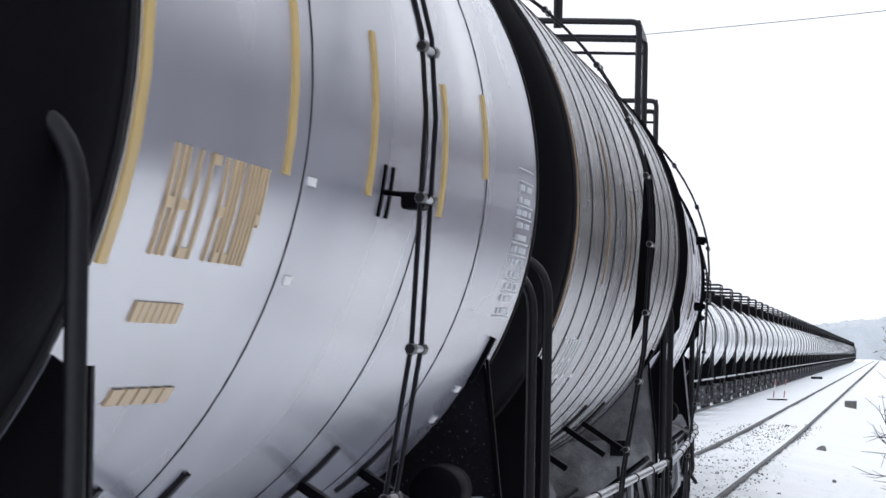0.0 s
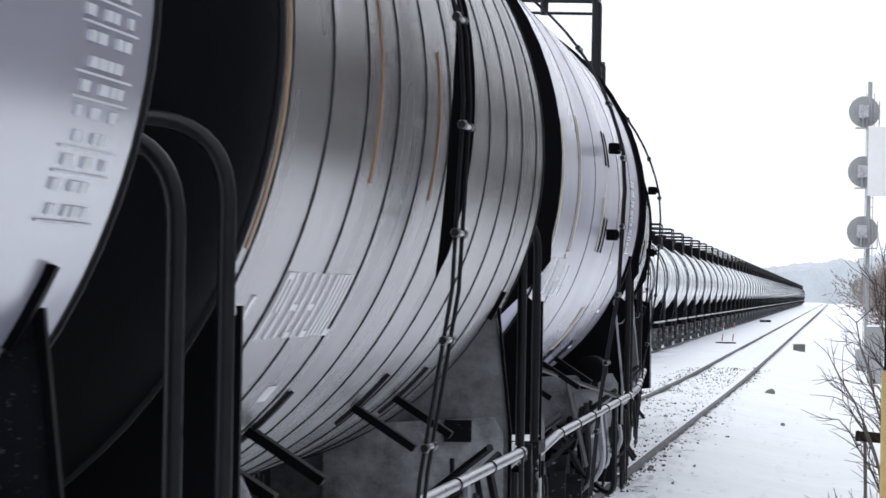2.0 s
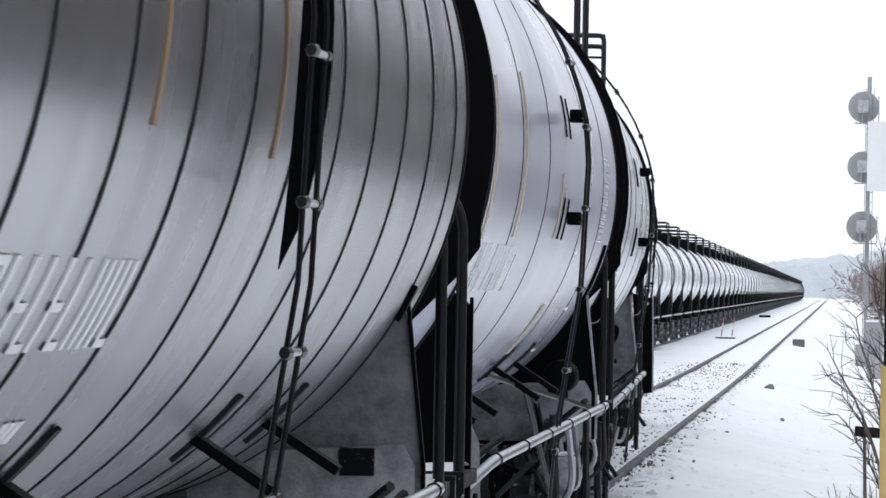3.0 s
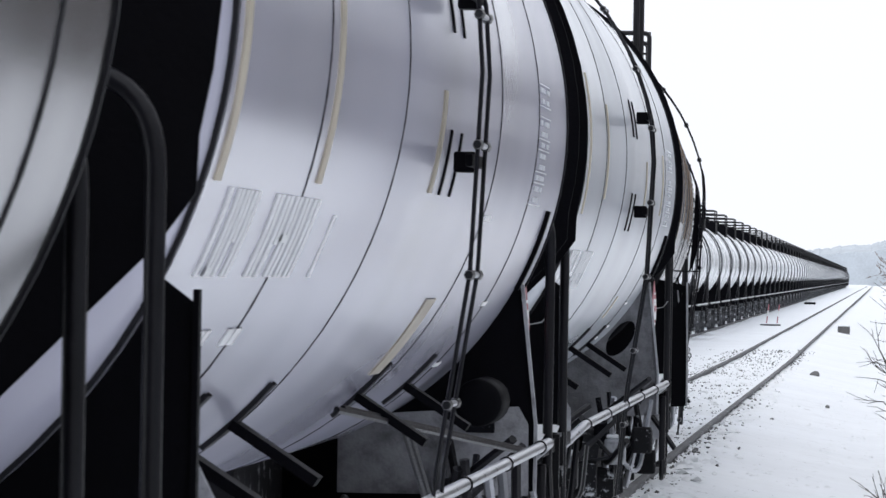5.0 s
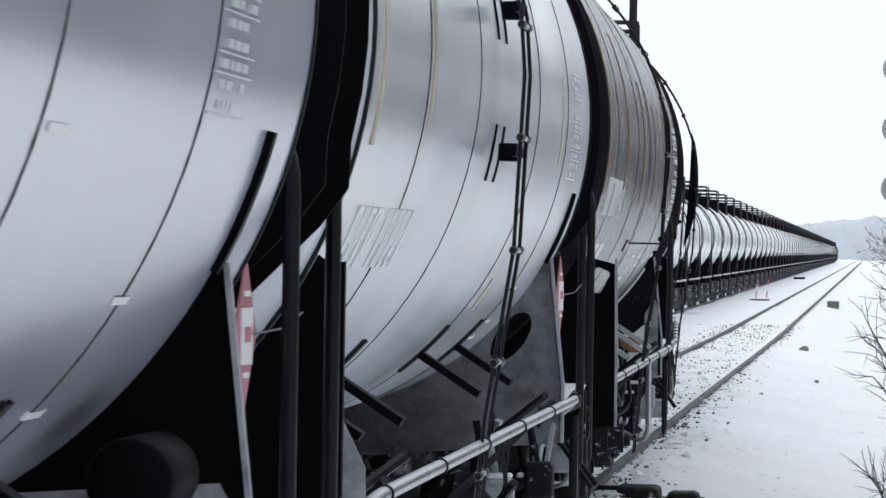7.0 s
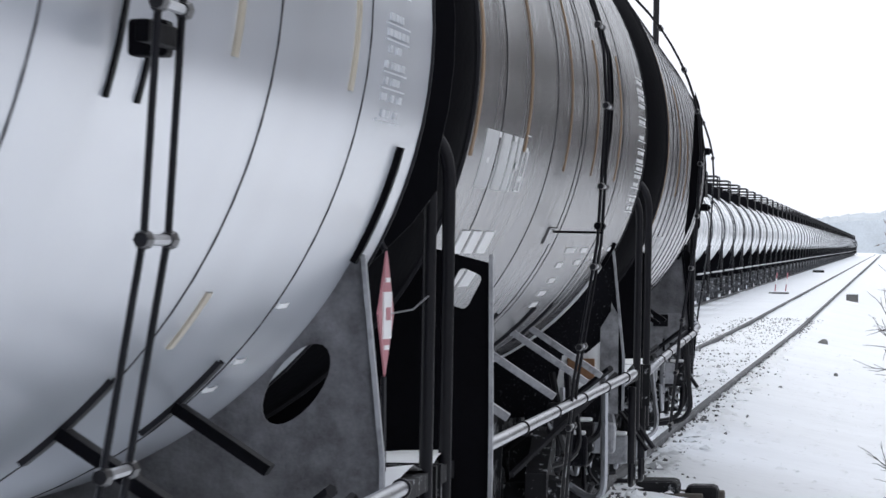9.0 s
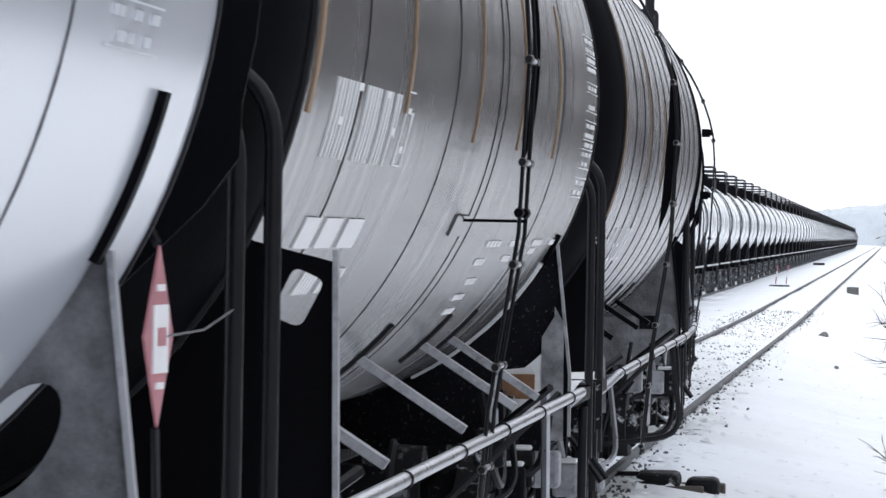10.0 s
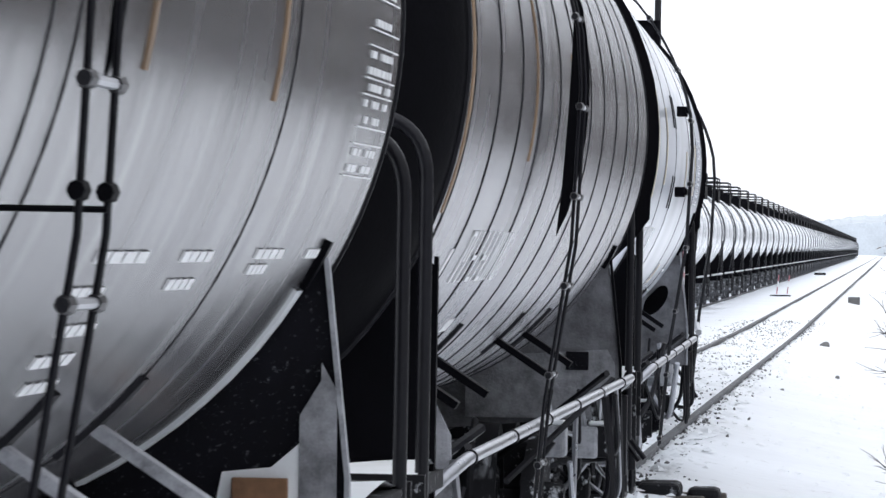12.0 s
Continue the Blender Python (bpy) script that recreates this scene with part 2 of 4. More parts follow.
def make_ballast():
    bm = bmesh.new()
    rnd = random.Random(7)
    for i in range(5200):
        y = 32 + 170 * rnd.random() ** 1.7
        x = rnd.choice((rnd.uniform(-0.68, 0.68), rnd.uniform(-0.68, 0.68), rnd.uniform(-1.9, -0.8), rnd.uniform(-0.68, 0.68), rnd.uniform(-0.68, 0.68), rnd.gauss(0.92, 0.06), 0.82 + abs(rnd.gauss(0, 0.22)), rnd.gauss(-0.9, 0.12)))
        s = 0.010 + 0.024 * rnd.random() ** 2
        m = Matrix.Translation((x, y, ground_z(x, y) + s * 0.05)) @ Euler([rnd.uniform(0, 6) for _ in "xyz"]).to_matrix().to_4x4() @ Matrix.Diagonal((s, s * rnd.uniform(0.6, 1.3), s * 0.7, 1))
        vs = [bm.verts.new(m @ Vector(v)) for v in ((1, 0, 0), (0, 1, 0), (-1, 0, 0), (0, -1, 0), (0, 0, 1), (0, 0, -1))]
        for a, b in ((0, 1), (1, 2), (2, 3), (3, 0)):
            bm.faces.new((vs[a], vs[b], vs[4]))
            bm.faces.new((vs[b], vs[a], vs[5]))
    return tagged(part("ballast", bm, STONE, smooth=False), "dark ballast stones poking through the snow", "ballast", kind="stuff")


make_ballast()


def make_lumps():
    bm = bmesh.new()
    rnd = random.Random(11)
    for i in range(1500):
        y = 38 + 120 * rnd.random() ** 1.5
        x = rnd.choice((rnd.gauss(1.02, 0.12), rnd.uniform(-0.7, 0.7), rnd.uniform(1.1, 3.2)))
        r = rnd.uniform(0.02, 0.07)
        r = r * 0.6 if x > 1.3 else r
        m = Matrix.Translation((x, y, ground_z(x, y) + r * 0.1)) @ Matrix.Rotation(rnd.uniform(0, 6), 4, "Z") @ Matrix.Diagonal((r, r * rnd.uniform(0.8, 2.2), r * rnd.uniform(0.4, 0.9), 1))
        ring = [bm.verts.new(m @ Vector((math.cos(q), math.sin(q), rnd.uniform(-0.1, 0.3)))) for q in np.arange(0, 6.2, 1.047)]
        tip = bm.verts.new(m @ Vector((rnd.uniform(-0.3, 0.3), rnd.uniform(-0.3, 0.3), 1)))
        for q in range(6):
            bm.faces.new((ring[q], ring[(q + 1) % 6], tip))
    return tagged(part("snow_lumps", bm, SNOWCAP), "crusted snow lumps thrown up beside the rails", "snow", kind="stuff")


make_lumps()

# ---- tank cars ----
ZC = 2.56


def pipe_ring(bm, y, R, w, h):
    """A thin hoop round the tank."""
    return lathe_y(bm, [(y - w, R - 0.01), (y - w, R + h), (y + w, R + h), (y + w, R - 0.01)], (0, ZC), 96)


def holed(bm, outline, hole, at, thick):
    """A cross plate with a hole through it."""
    loops = []
    for w in (at, at + thick):
        made = []
        for pts in (outline, hole):
            vs = [bm.verts.new((x, w, z)) for x, z in pts]
            made.append((vs, [bm.edges.new((vs[i], vs[(i + 1) % len(vs)])) for i in range(len(vs))]))
        bmesh.ops.triangle_fill(bm, use_beauty=True, edges=made[0][1] + made[1][1])
        loops.append(made)
    for (a, _), (b, _) in zip(*loops):
        for i in range(len(a)):
            j = (i + 1) % len(a)
            bm.faces.new((a[i], b[i], b[j], a[j]))
    bmesh.ops.recalc_face_normals(bm, faces=bm.faces)
    return bm


def add_truck(car, y, near):
    """A four-wheel truck under one end; returns its wheelsets."""
    for s in (1, -1):
        bm = bmesh.new()
        plate(bm, [(y - 1.2, 0.36), (y - 1.2, 0.6), (y - 0.75, 0.72), (y - 0.4, 0.82), (y + 0.4, 0.82), (y + 0.75, 0.72), (y + 1.2, 0.6), (y + 1.2, 0.36),
                   (y + 0.85, 0.42), (y + 0.42, 0.22), (y - 0.42, 0.22), (y - 0.85, 0.42)], "x", s * 1.02 - 0.06, 0.12)
        for e in (-1, 1):
            lathe = bmesh.ops.create_cone(bm, cap_ends=True, segments=14, radius1=0.13, radius2=0.11, depth=0.14,
                                          matrix=Matrix.Translation((s * 1.12, y + e * 0.88, 0.46)) @ Matrix.Rotation(s * math.pi / 2, 4, "Y"))
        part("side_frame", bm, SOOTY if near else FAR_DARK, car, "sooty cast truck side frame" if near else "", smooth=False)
    if near:
        for s in (1,):
            for k in range(3):
                bm = bmesh.new()
                pts = [(1.03 + 0.08 * math.cos(a), y - 0.25 + 0.25 * k + 0.08 * math.sin(a), 0.3 + a * 0.0095) for a in np.arange(0, 38, 0.7)]
                rod(bm, pts, 0.017, 5)
                part("spring", bm, SOOTY, car)
    bm = bmesh.new()
    box(bm, (-1.1, y - 0.2, 0.5), (1.1, y + 0.2, 0.78), bevel=0.03)
    part("truck_bolster", bm, SOOTY if near else FAR_DARK, car, smooth=False)
    sets = []
    for e in (-0.88, 0.88):
        bm = bmesh.new()
        for s in (1, -1):
            prof = [(0.065, 0.0), (0.065, 0.15), (0.03, 0.19), (0.03, 0.36), (0.07, 0.39), (0.07, 0.445), (-0.05, 0.45), (-0.07, 0.475), (-0.085, 0.475), (-0.085, 0.0)]
            rings = []
            for px, r in prof:
                rings.append([bm.verts.new((s * (0.76 + px), r * math.cos(a), r * math.sin(a))) for a in (2 * math.pi * k / 28 for k in range(28))] if r else [bm.verts.new((s * (0.76 + px), 0, 0))])
            for a, b in zip(rings, rings[1:]):
                for k in range(28):
                    q = [a[k % len(a)], a[(k + 1) % len(a)], b[(k + 1) % len(b)], b[k % len(b)]]
                    bm.faces.new([v for i, v in enumerate(q) if v not in q[:i]])
        rod(bm, [(-1.1, 0, 0), (1.1, 0, 0)], 0.08, 12)
        bmesh.ops.recalc_face_normals(bm, faces=bm.faces)
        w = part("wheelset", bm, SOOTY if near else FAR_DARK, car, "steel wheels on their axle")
        w.location = (0, y + e, 0.46)
        sets.append(w)
    return sets


def ladder_points(R, off=0.13):
    """The side ladder's course: up from the stirrup, on to the tank's shoulder, to the platform."""
    pts = [(R - 0.06, 0.55), (R + 0.0, 1.25), (R + off - 0.03, 1.9), (R + off, ZC)]
    arc = [(R + off * (1 - 0.6 * (a - 8) / 45), radians(a)) for a in range(8, 58, 5)]
    return pts + [(r * math.cos(a), ZC + r * math.sin(a)) for r, a in arc]


def tank_car(style, hl, lad, near=True, rails=(0.6, 0.6)):
    """A tank car along y, rails at z = 0. style: paint and fittings; hl: half the shell's length; lad: the ladder's place."""
    paint, word, R = {"amber": (AMBER_CAR, "pale grey painted tank car with amber lettering and black ends", 1.52),
                      "pale": (PALE, "pale bluish-grey painted tank car with white lettering and black ends", 1.52),
                      "white": (WHITE, "white painted tank car with white lettering and black ends", 1.52),
                      "jacket": (JACKET, "bare metal tank car with closely banded jacket and black ends", 1.54),
                      "steel": (STEEL, "dark grey glossy tank car with white lettering and black ends", 1.52),
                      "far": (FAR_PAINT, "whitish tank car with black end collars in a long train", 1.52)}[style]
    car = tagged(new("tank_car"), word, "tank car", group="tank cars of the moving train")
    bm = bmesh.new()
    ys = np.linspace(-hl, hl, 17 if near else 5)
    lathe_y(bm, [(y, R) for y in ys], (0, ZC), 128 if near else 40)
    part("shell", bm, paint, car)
    for s in (-1, 1):
        bm = bmesh.new()
        lathe_y(bm, [(s * (hl + 0.0), R - 0.002), (s * (hl + 0.09), R - 0.002)] + [(s * (hl + 0.09 + 0.62 * math.sin(a)), (R - 0.002) * math.cos(a)) for a in np.linspace(0, math.pi / 2, 11)[1:]],
                (0, ZC), 96 if near else 36)
        shielded = style in ("pale", "white")
        part("head", bm, paint if shielded or not near else BLACK, car, "pale domed tank end" if shielded or not near else "black domed tank end")
        if not near:
            bm = bmesh.new()
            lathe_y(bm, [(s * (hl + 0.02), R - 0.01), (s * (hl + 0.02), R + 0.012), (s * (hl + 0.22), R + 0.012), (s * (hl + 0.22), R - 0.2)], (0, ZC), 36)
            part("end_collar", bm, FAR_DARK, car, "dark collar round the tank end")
        if shielded:
            bm = bmesh.new()
            ring_pts = [((R + 0.03) * math.cos(a), ZC + (R + 0.03) * math.sin(a)) for a in np.radians(np.linspace(-14, 194, 40))]
            low = [(-1.5, 2.06), (-1.42, 1.95), (-0.8, 1.33), (0.8, 1.33), (1.42, 1.95), (1.5, 2.06)]
            plate(bm, ring_pts + low, "y", s * (hl + 0.74) - 0.01, 0.02)
            part("head_shield", bm, BLACK, car, "black shield plate before the tank end", smooth=False)
        if near:
            bm = bmesh.new()
            pipe_ring(bm, s * (hl + 0.1), R, 0.012, 0.006)
            part("head_seam", bm, SEAM, car)
    # bands and seams
    if style == "jacket":
        seams = [-hl + 0.22 + (1.45 if hl < 8 else 1.5) * k for k in range(12)]
    elif near:
        seams = {"amber": [-3.5, 0.8, 4.0], "pale": [-5.38, -2.42, 2.68, 5.5], "white": [-5.1, -2.2, 2.3, 5.1],
                 "steel": [-6.5, -2.5, 0.02, 0.42, 4.85]}[style]
    else:
        seams = [-4.5, -1.5, 1.5, 4.5]
    ring = None
    for y in seams:
        if abs(y) > hl - 0.1:
            continue
        if ring is None:
            bm = bmesh.new()
            pipe_ring(bm, 0, R, 0.017 if style == "jacket" else (0.010 if near else 0.012), 0.005 if style == "jacket" else 0.003)
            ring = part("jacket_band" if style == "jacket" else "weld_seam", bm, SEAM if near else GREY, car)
            ring.location.y = y
        else:
            shared(ring, pose(0, y, 0), car)
    # ladder
    for dy in (-0.21, 0.21) if near else (0.0,):
        bm = bmesh.new()
        rod(bm, [(x, lad + dy, z) for x, z in ladder_points(R)], 0.008 if near else 0.016, 6)
        part("ladder_rail", bm, PIPE, car)
    if near:
        bm = bmesh.new()
        rod(bm, [(0, -0.24, 0), (0, 0.24, 0)], 0.011, 8)
        rung = part("rung", bm, GALV, car, "steel ladder rung")
        bm = bmesh.new()
        rod(bm, [(0, -0.03, 0), (0, 0.03, 0)], [0.014, 0.02], 8)
        knob = part("rung_end", bm, PIPE, rung, "black rung socket")
        knob.location.y = -0.22
        shared(knob, pose(0, 0.22, 0), rung)
        course = ladder_points(R)
        z, step = {"jacket": (0.60, 0.375), "steel": (0.66, 0.375)}.get(style, (0.60, 0.43))
        first = True
        while z < ZC + 1.2:
            x = next(xa + (xb - xa) * (z - za) / (zb - za) for (xa, za), (xb, zb) in zip(course, course[1:]) if za <= z <= zb)
            if first:
                rung.location, first = (x, lad, z), False
            else:
                again = shared(rung, pose(x, lad, z), car)
                for e in (-0.22, 0.22):
                    shared(knob, pose(0, e, 0), again)
            z += step if z < ZC else step * 0.8
        for z in (2.27, 2.82) if style in ("pale", "white") else ():
            # a stand-off block between two strap plates that hug the tank
            x = math.sqrt(R * R - (z - ZC) ** 2)
            bm = bmesh.new()
            box(bm, (x + 0.035, lad + 0.3, z - 0.035), (x + 0.11, lad + 0.42, z + 0.035), bevel=0.008)
            box(bm, (x + 0.105, lad - 0.2, z - 0.022), (x + 0.13, lad + 0.36, z + 0.02), bevel=0.005)
            bracket = part("ladder_bracket", bm, BLACK, car, "black ladder bracket", smooth=False)
            for q in (0.45, 1.0):
                bm = bmesh.new()
                skin(bm, R, ZC, lad + q - 0.03, lad + q + 0.03, z - 0.11, z + 0.11, 0.007)
                part("strap", bm, BLACK, bracket, smooth=False)
        if style == "amber":
            z = 2.33
            x = math.sqrt(R * R - (z - ZC) ** 2)
            bm = bmesh.new()
            rod(bm, [(x, lad + 0.1, z + 0.01), (R + 0.13, lad - 0.05, z - 0.005)], 0.008, 6)
            box(bm, (R + 0.05, lad - 0.05, z - 0.04), (R + 0.12, lad + 0.16, z + 0.01), bevel=0.01)
            bracket = part("ladder_bracket", bm, BLACK, car, "black ladder bracket", smooth=False)
            for q in (0.1, 0.4):
                bm = bmesh.new()
                skin(bm, R, ZC, lad + q - 0.03, lad + q + 0.03, z - 0.06, z + 0.09, 0.007)
                part("strap", bm, BLACK, bracket, smooth=False)
        if style == "steel":
            z = 1.945
            x = math.sqrt(R * R - (z - ZC) ** 2)
            bm = bmesh.new()
            rod(bm, [(x - 0.02, lad + 0.1, z), (R + 0.115, lad + 0.1, z)], 0.006, 6)
            bracket = part("ladder_bracket", bm, BLACK, car, "black ladder bracket", smooth=False)
            for e in (-0.21, 0.21):
                bm = bmesh.new()
                rod(bm, [(R + 0.10, lad + e - 0.03, z + 0.03), (R + 0.10, lad + e + 0.03, z + 0.03)], [0.016, 0.021], 8)
                part("clamp_knob", bm, BLACK, bracket)
            bm = bmesh.new()
            skin(bm, R, ZC, lad - 0.35, lad + 0.45, z - 0.055, z + 0.02, 0.01)
            part("strap", bm, STEEL, bracket, "grey backing patch", smooth=False)
        # black lens plate that fills the dark gap between ladder and tank
        if style in ("jacket", "steel"):
            bm = bmesh.new()
            half, deep = (22, 0.06) if style == "jacket" else (14, 0.115)
            rim = [((R + 0.145) * math.cos(a), ZC + (R + 0.145) * math.sin(a)) for a in np.radians(np.linspace(-half, half * 0.7, 11))]
            back = [((R + deep + (0.135 - deep) * abs(k) ** 2) * math.cos(a), ZC + (R + deep + (0.135 - deep) * abs(k) ** 2) * math.sin(a)) for k, a in zip(np.linspace(1, -1, 11), np.radians(np.linspace(half * 0.7, -half, 11)))]
            plate(bm, rim[1:-1] + back, "y", lad + 0.24, 0.03)
            part("ladder_gap_fill", bm, BLACK, car, "black plate filling the dark gap behind the ladder", smooth=False)
    # top platform and its railing
    px, pz = 1.06, ZC + R - 0.25
    bm = bmesh.new()
    deck = 0.55 if near else px
    box(bm, (-deck, lad - 1.6, pz + 0.2), (deck, lad + 1.6, pz + 0.26))
    for e in (-1, 1) if not near else ():
        box(bm, (e * px - 0.03, lad - 1.6, pz - 0.16), (e * px + 0.03, lad + 1.6, pz + 0.26))
        box(bm, (-px, lad + e * 1.57, pz - 0.1), (px, lad + e * 1.6, pz + 0.26))
    part("platform", bm, BLACK, car, "black walkway round the manway", smooth=False)
    for e in (-1, 1):
        bm = bmesh.new()
        rod(bm, bend([(-px, lad + e * 1.55, pz - 0.12), (-px, lad + e * 1.55, pz + 0.72), (px, lad + e * 1.55, pz + 0.72), (px, lad + e * 1.55, pz - 0.12)], 0.06, 4), 0.026, 6)
        rod(bm, [(-px, lad + e * 1.55, pz + 0.60), (px, lad + e * 1.55, pz + 0.60)], 0.014, 6)
        part("railing", bm, PIPE, car, "dark pipe railing frame")
        if near:
            bm = bmesh.new()
            rod(bm, [(e * px, lad - 1.55, pz + 0.72), (e * px, lad + 1.55, pz + 0.72)], 0.018, 6)
            part("railing_bar", bm, PIPE, car)
    bm = bmesh.new()
    bmesh.ops.create_cone(bm, cap_ends=True, segments=24, radius1=0.42, radius2=0.38, depth=0.5, matrix=Matrix.Translation((0, lad, ZC + R + 0.15)))
    part("manway", bm, BLACK, car)
    # under-frame
    for s in (-1, 1):
        yb = s * (hl - 1.1)
        bm = bmesh.new()
        box(bm, (-0.3, yb - s * 1.9, 0.75), (0.3, s * (hl + 1.15), 1.15), bevel=0.02)
        part("stub_sill", bm, SOOTY, car, smooth=False)
        bm = bmesh.new()
        box(bm, (-0.09, min(s * (hl + 1.1), s * (hl + 1.5)), 0.8), (0.09, max(s * (hl + 1.1), s * (hl + 1.5)), 1.0), bevel=0.03)
        box(bm, (-0.15, min(s * (hl + 1.28), s * (hl + 1.5)), 0.72), (0.15, max(s * (hl + 1.28), s * (hl + 1.5)), 1.08), bevel=0.05)
        part("coupler", bm, SOOTY, car, smooth=False)
        # bolster: cross plates from tank to frame with a flange down each edge
        arc = [(R * math.cos(a), ZC + R * math.sin(a)) for a in np.radians(np.linspace(-27, -153, 18))]
        wide, top = (1.57, 1.56) if style == "steel" and s < 0 else ((1.42, 1.42) if s < 0 else (1.43, 1.36))
        outer = [(wide, 0.92), (wide, 1.22), (top, 1.82)] + arc + [(-top, 1.82), (-wide, 1.22), (-wide, 0.92), (-0.5, 0.84), (0.5, 0.84)]
        w = s * (hl - 0.65) if s > 0 else s * (hl - 0.05)
        # the pale car's BLACK plate takes in the shadow between tank and flange
        look_of = BLACK if not near else {"white": SOILED, "jacket": SOILED, "steel": SPECK, "amber": SPECK}.get(style, BLACK) if s > 0 else BLACK
        bm = bmesh.new()
        if near and (style == "steel" and s < 0 or style == "white" and s > 0):
            if s < 0:
                hole = bend([(1.5, 1.79), (1.46, 1.805), (1.40, 1.68), (1.48, 1.65), (1.54, 1.77), (1.5, 1.79)], 0.025, 3)
                hole = [(p.x, p.y) for p in (Vector((q[0], q[1], 0)) for q in hole[1:-1])]
            else:
                hole = [(1.17 + 0.085 * math.cos(a) + 0.06 * math.sin(a), 1.45 + 0.125 * math.sin(a)) for a in np.linspace(0, 2 * math.pi, 25)[:-1]]
            holed(bm, outer, hole, w - 0.012, 0.024)
        else:
            plate(bm, outer, "y", w - 0.012, 0.024)
        cross = part("bolster_plate", bm, look_of, car, {"soiled_grey_plate": "soiled grey cross plate", "frosted_black_plate": "black cross plate flecked with snow"}.get(look_of.name, "black cross plate"), smooth=False)
        for e in (1, -1) if near else ():
            bm = bmesh.new()
            plate(bm, [(e * wide, 0.92), (e * wide, 1.22), (e * top, 1.85), (e * (top + 0.014), 1.85), (e * (wide + 0.014), 1.22), (e * (wide + 0.014), 0.92)], "y", w - 0.03, 0.06)
            part("flange", bm, BLACK if style in ("amber", "jacket") or s < 0 and style != "steel" else GREY, cross, "edge flange", smooth=False)
        if near and s < 0:
            for e in (1, -1):
                bm = bmesh.new()
                plate(bm, [(e * 0.5, 0.9), (e * 1.4, 0.9), (e * 1.39, 1.2), (e * 1.28, 1.42), (e * 0.95, 1.36), (e * 0.5, 1.2)], "y", w + 1.5, 0.02)
                part("web_panel", bm, DUSTY, cross, "snow-dusted web panel", smooth=False)
        if near and s > 0:
            bm = bmesh.new()
            z0, z1 = {"pale": (1.83, 2.18), "white": (1.83, 2.18), "amber": (1.77, 1.94)}.get(style, (1.77, 1.90))
            skin(bm, R, ZC, w - 0.1, w - 0.02, z0, z1, 0.02, 0.0, 6)
            if style == "steel":
                frost = bmesh.new()
                skin(frost, R, ZC, w - 0.2, w - 0.02, 1.2, 1.76, 0.012, 0.0, 8)
                part("frost_ridge", frost, SNOWCAP, car, "frost along the saddle", smooth=False)
            part("saddle_pad", bm, BLACK, car, "dark saddle strip on the tank", smooth=False)
            for e in (1, -1):
                if style == "white":
                    continue
                bm = bmesh.new()
                inner, zt = (1.3, 1.55) if style == "steel" else (0.55, 1.30)
                plate(bm, [(e * inner, 0.9), (e * 1.41, 0.9), (e * 1.405, zt - 0.08), (e * 1.36, zt), (e * (inner + 0.06), zt - 0.05), (e * inner, zt - 0.15)], "y", w - 0.035, 0.015)
                part("web_panel", bm, DUSTY, cross, "snow-dusted web panel", smooth=False)
                bm = bmesh.new()
                half = 0.08 if style == "steel" else 0.065
                box(bm, (e * 1.19 - half, w - 0.06, 1.1 if style == "steel" else 1.18), (e * 1.19 + half, w - 0.012 if style == "steel" else w - 0.03, 1.22 if style == "steel" else 1.285), bevel=0.004)
                if style == "steel":
                    rim = bmesh.new()
                    plate(rim, [(e * 1.02, 0.98), (e * 1.3, 0.98), (e * 1.3, 1.32), (e * 1.22, 1.25), (e * 1.08, 1.235), (e * 1.05, 1.08)], "y", w - 0.03, 0.012)
                    part("snow_cover", rim, SNOWCAP, cross, "snow caked round the data plate", smooth=False)
                part("data_plate", bm, RUST if style == "steel" else SPECK, cross, "dark data plate", smooth=False)
        bm = bmesh.new()
        reach = max(0.95, rails[(s + 1) // 2] + 0.1)
        y0, y1 = sorted((s * (hl - 0.25), s * (hl + reach)))
        box(bm, (-1.45, y0, 1.06), (1.45, y1, 1.12))
        box(bm, (-1.47, min(s * (hl + reach - 0.02), s * (hl + reach + 0.05)), 0.88), (1.47, max(s * (hl + reach - 0.02), s * (hl + reach + 0.05)), 1.14))
        deck = part("end_deck", bm, SOOTY, car, "sooty end platform", smooth=False)
        if near:
            bm = bmesh.new()
            grid = [[bm.verts.new((x, y0 + 0.03 + (y1 - y0 - 0.06) * j / 3, 1.122 + (0.035 + 0.03 * noise.noise((x * 3, j, hl + s)) if 0 < j < 3 else 0))) for x in np.linspace(-1.43, 1.43, 20)] for j in range(4)]
            for p, q in zip(grid, grid[1:]):
                for k in range(19):
                    bm.faces.new((p[k], p[k + 1], q[k + 1], q[k]))
            part("snow_cover", bm, SNOWCAP, deck, "snow lying on the platform")
        # end handrail
        ye, rise = s * (hl + rails[(s + 1) // 2]), 2.26 if s > 0 else (2.37 if style == "amber" else 2.32)
        bm = bmesh.new()
        rod(bm, bend([(1.44, ye, 0.75), (1.44, ye, rise), (-1.44, ye, rise), (-1.44, ye, 0.75)], 0.22, 9), 0.023, 10)
        part("end_handrail", bm, PIPE, car, "dark bent pipe handrail across the end")
        # stirrup, lever and hoses at the corner
        bm = bmesh.new()
        rod(bm, bend([(1.42, ye - 0.22, 0.95), (1.42, ye - 0.22, 0.42), (1.42, ye + 0.22, 0.42), (1.42, ye + 0.22, 0.95)], 0.05), 0.018, 6)
        box(bm, (1.40, ye - 0.24, 0.55), (1.445, ye - 0.18, 1.02), bevel=0.006)
        part("stirrup", bm, PIPE, car)
        add_truck(car, yb, near)
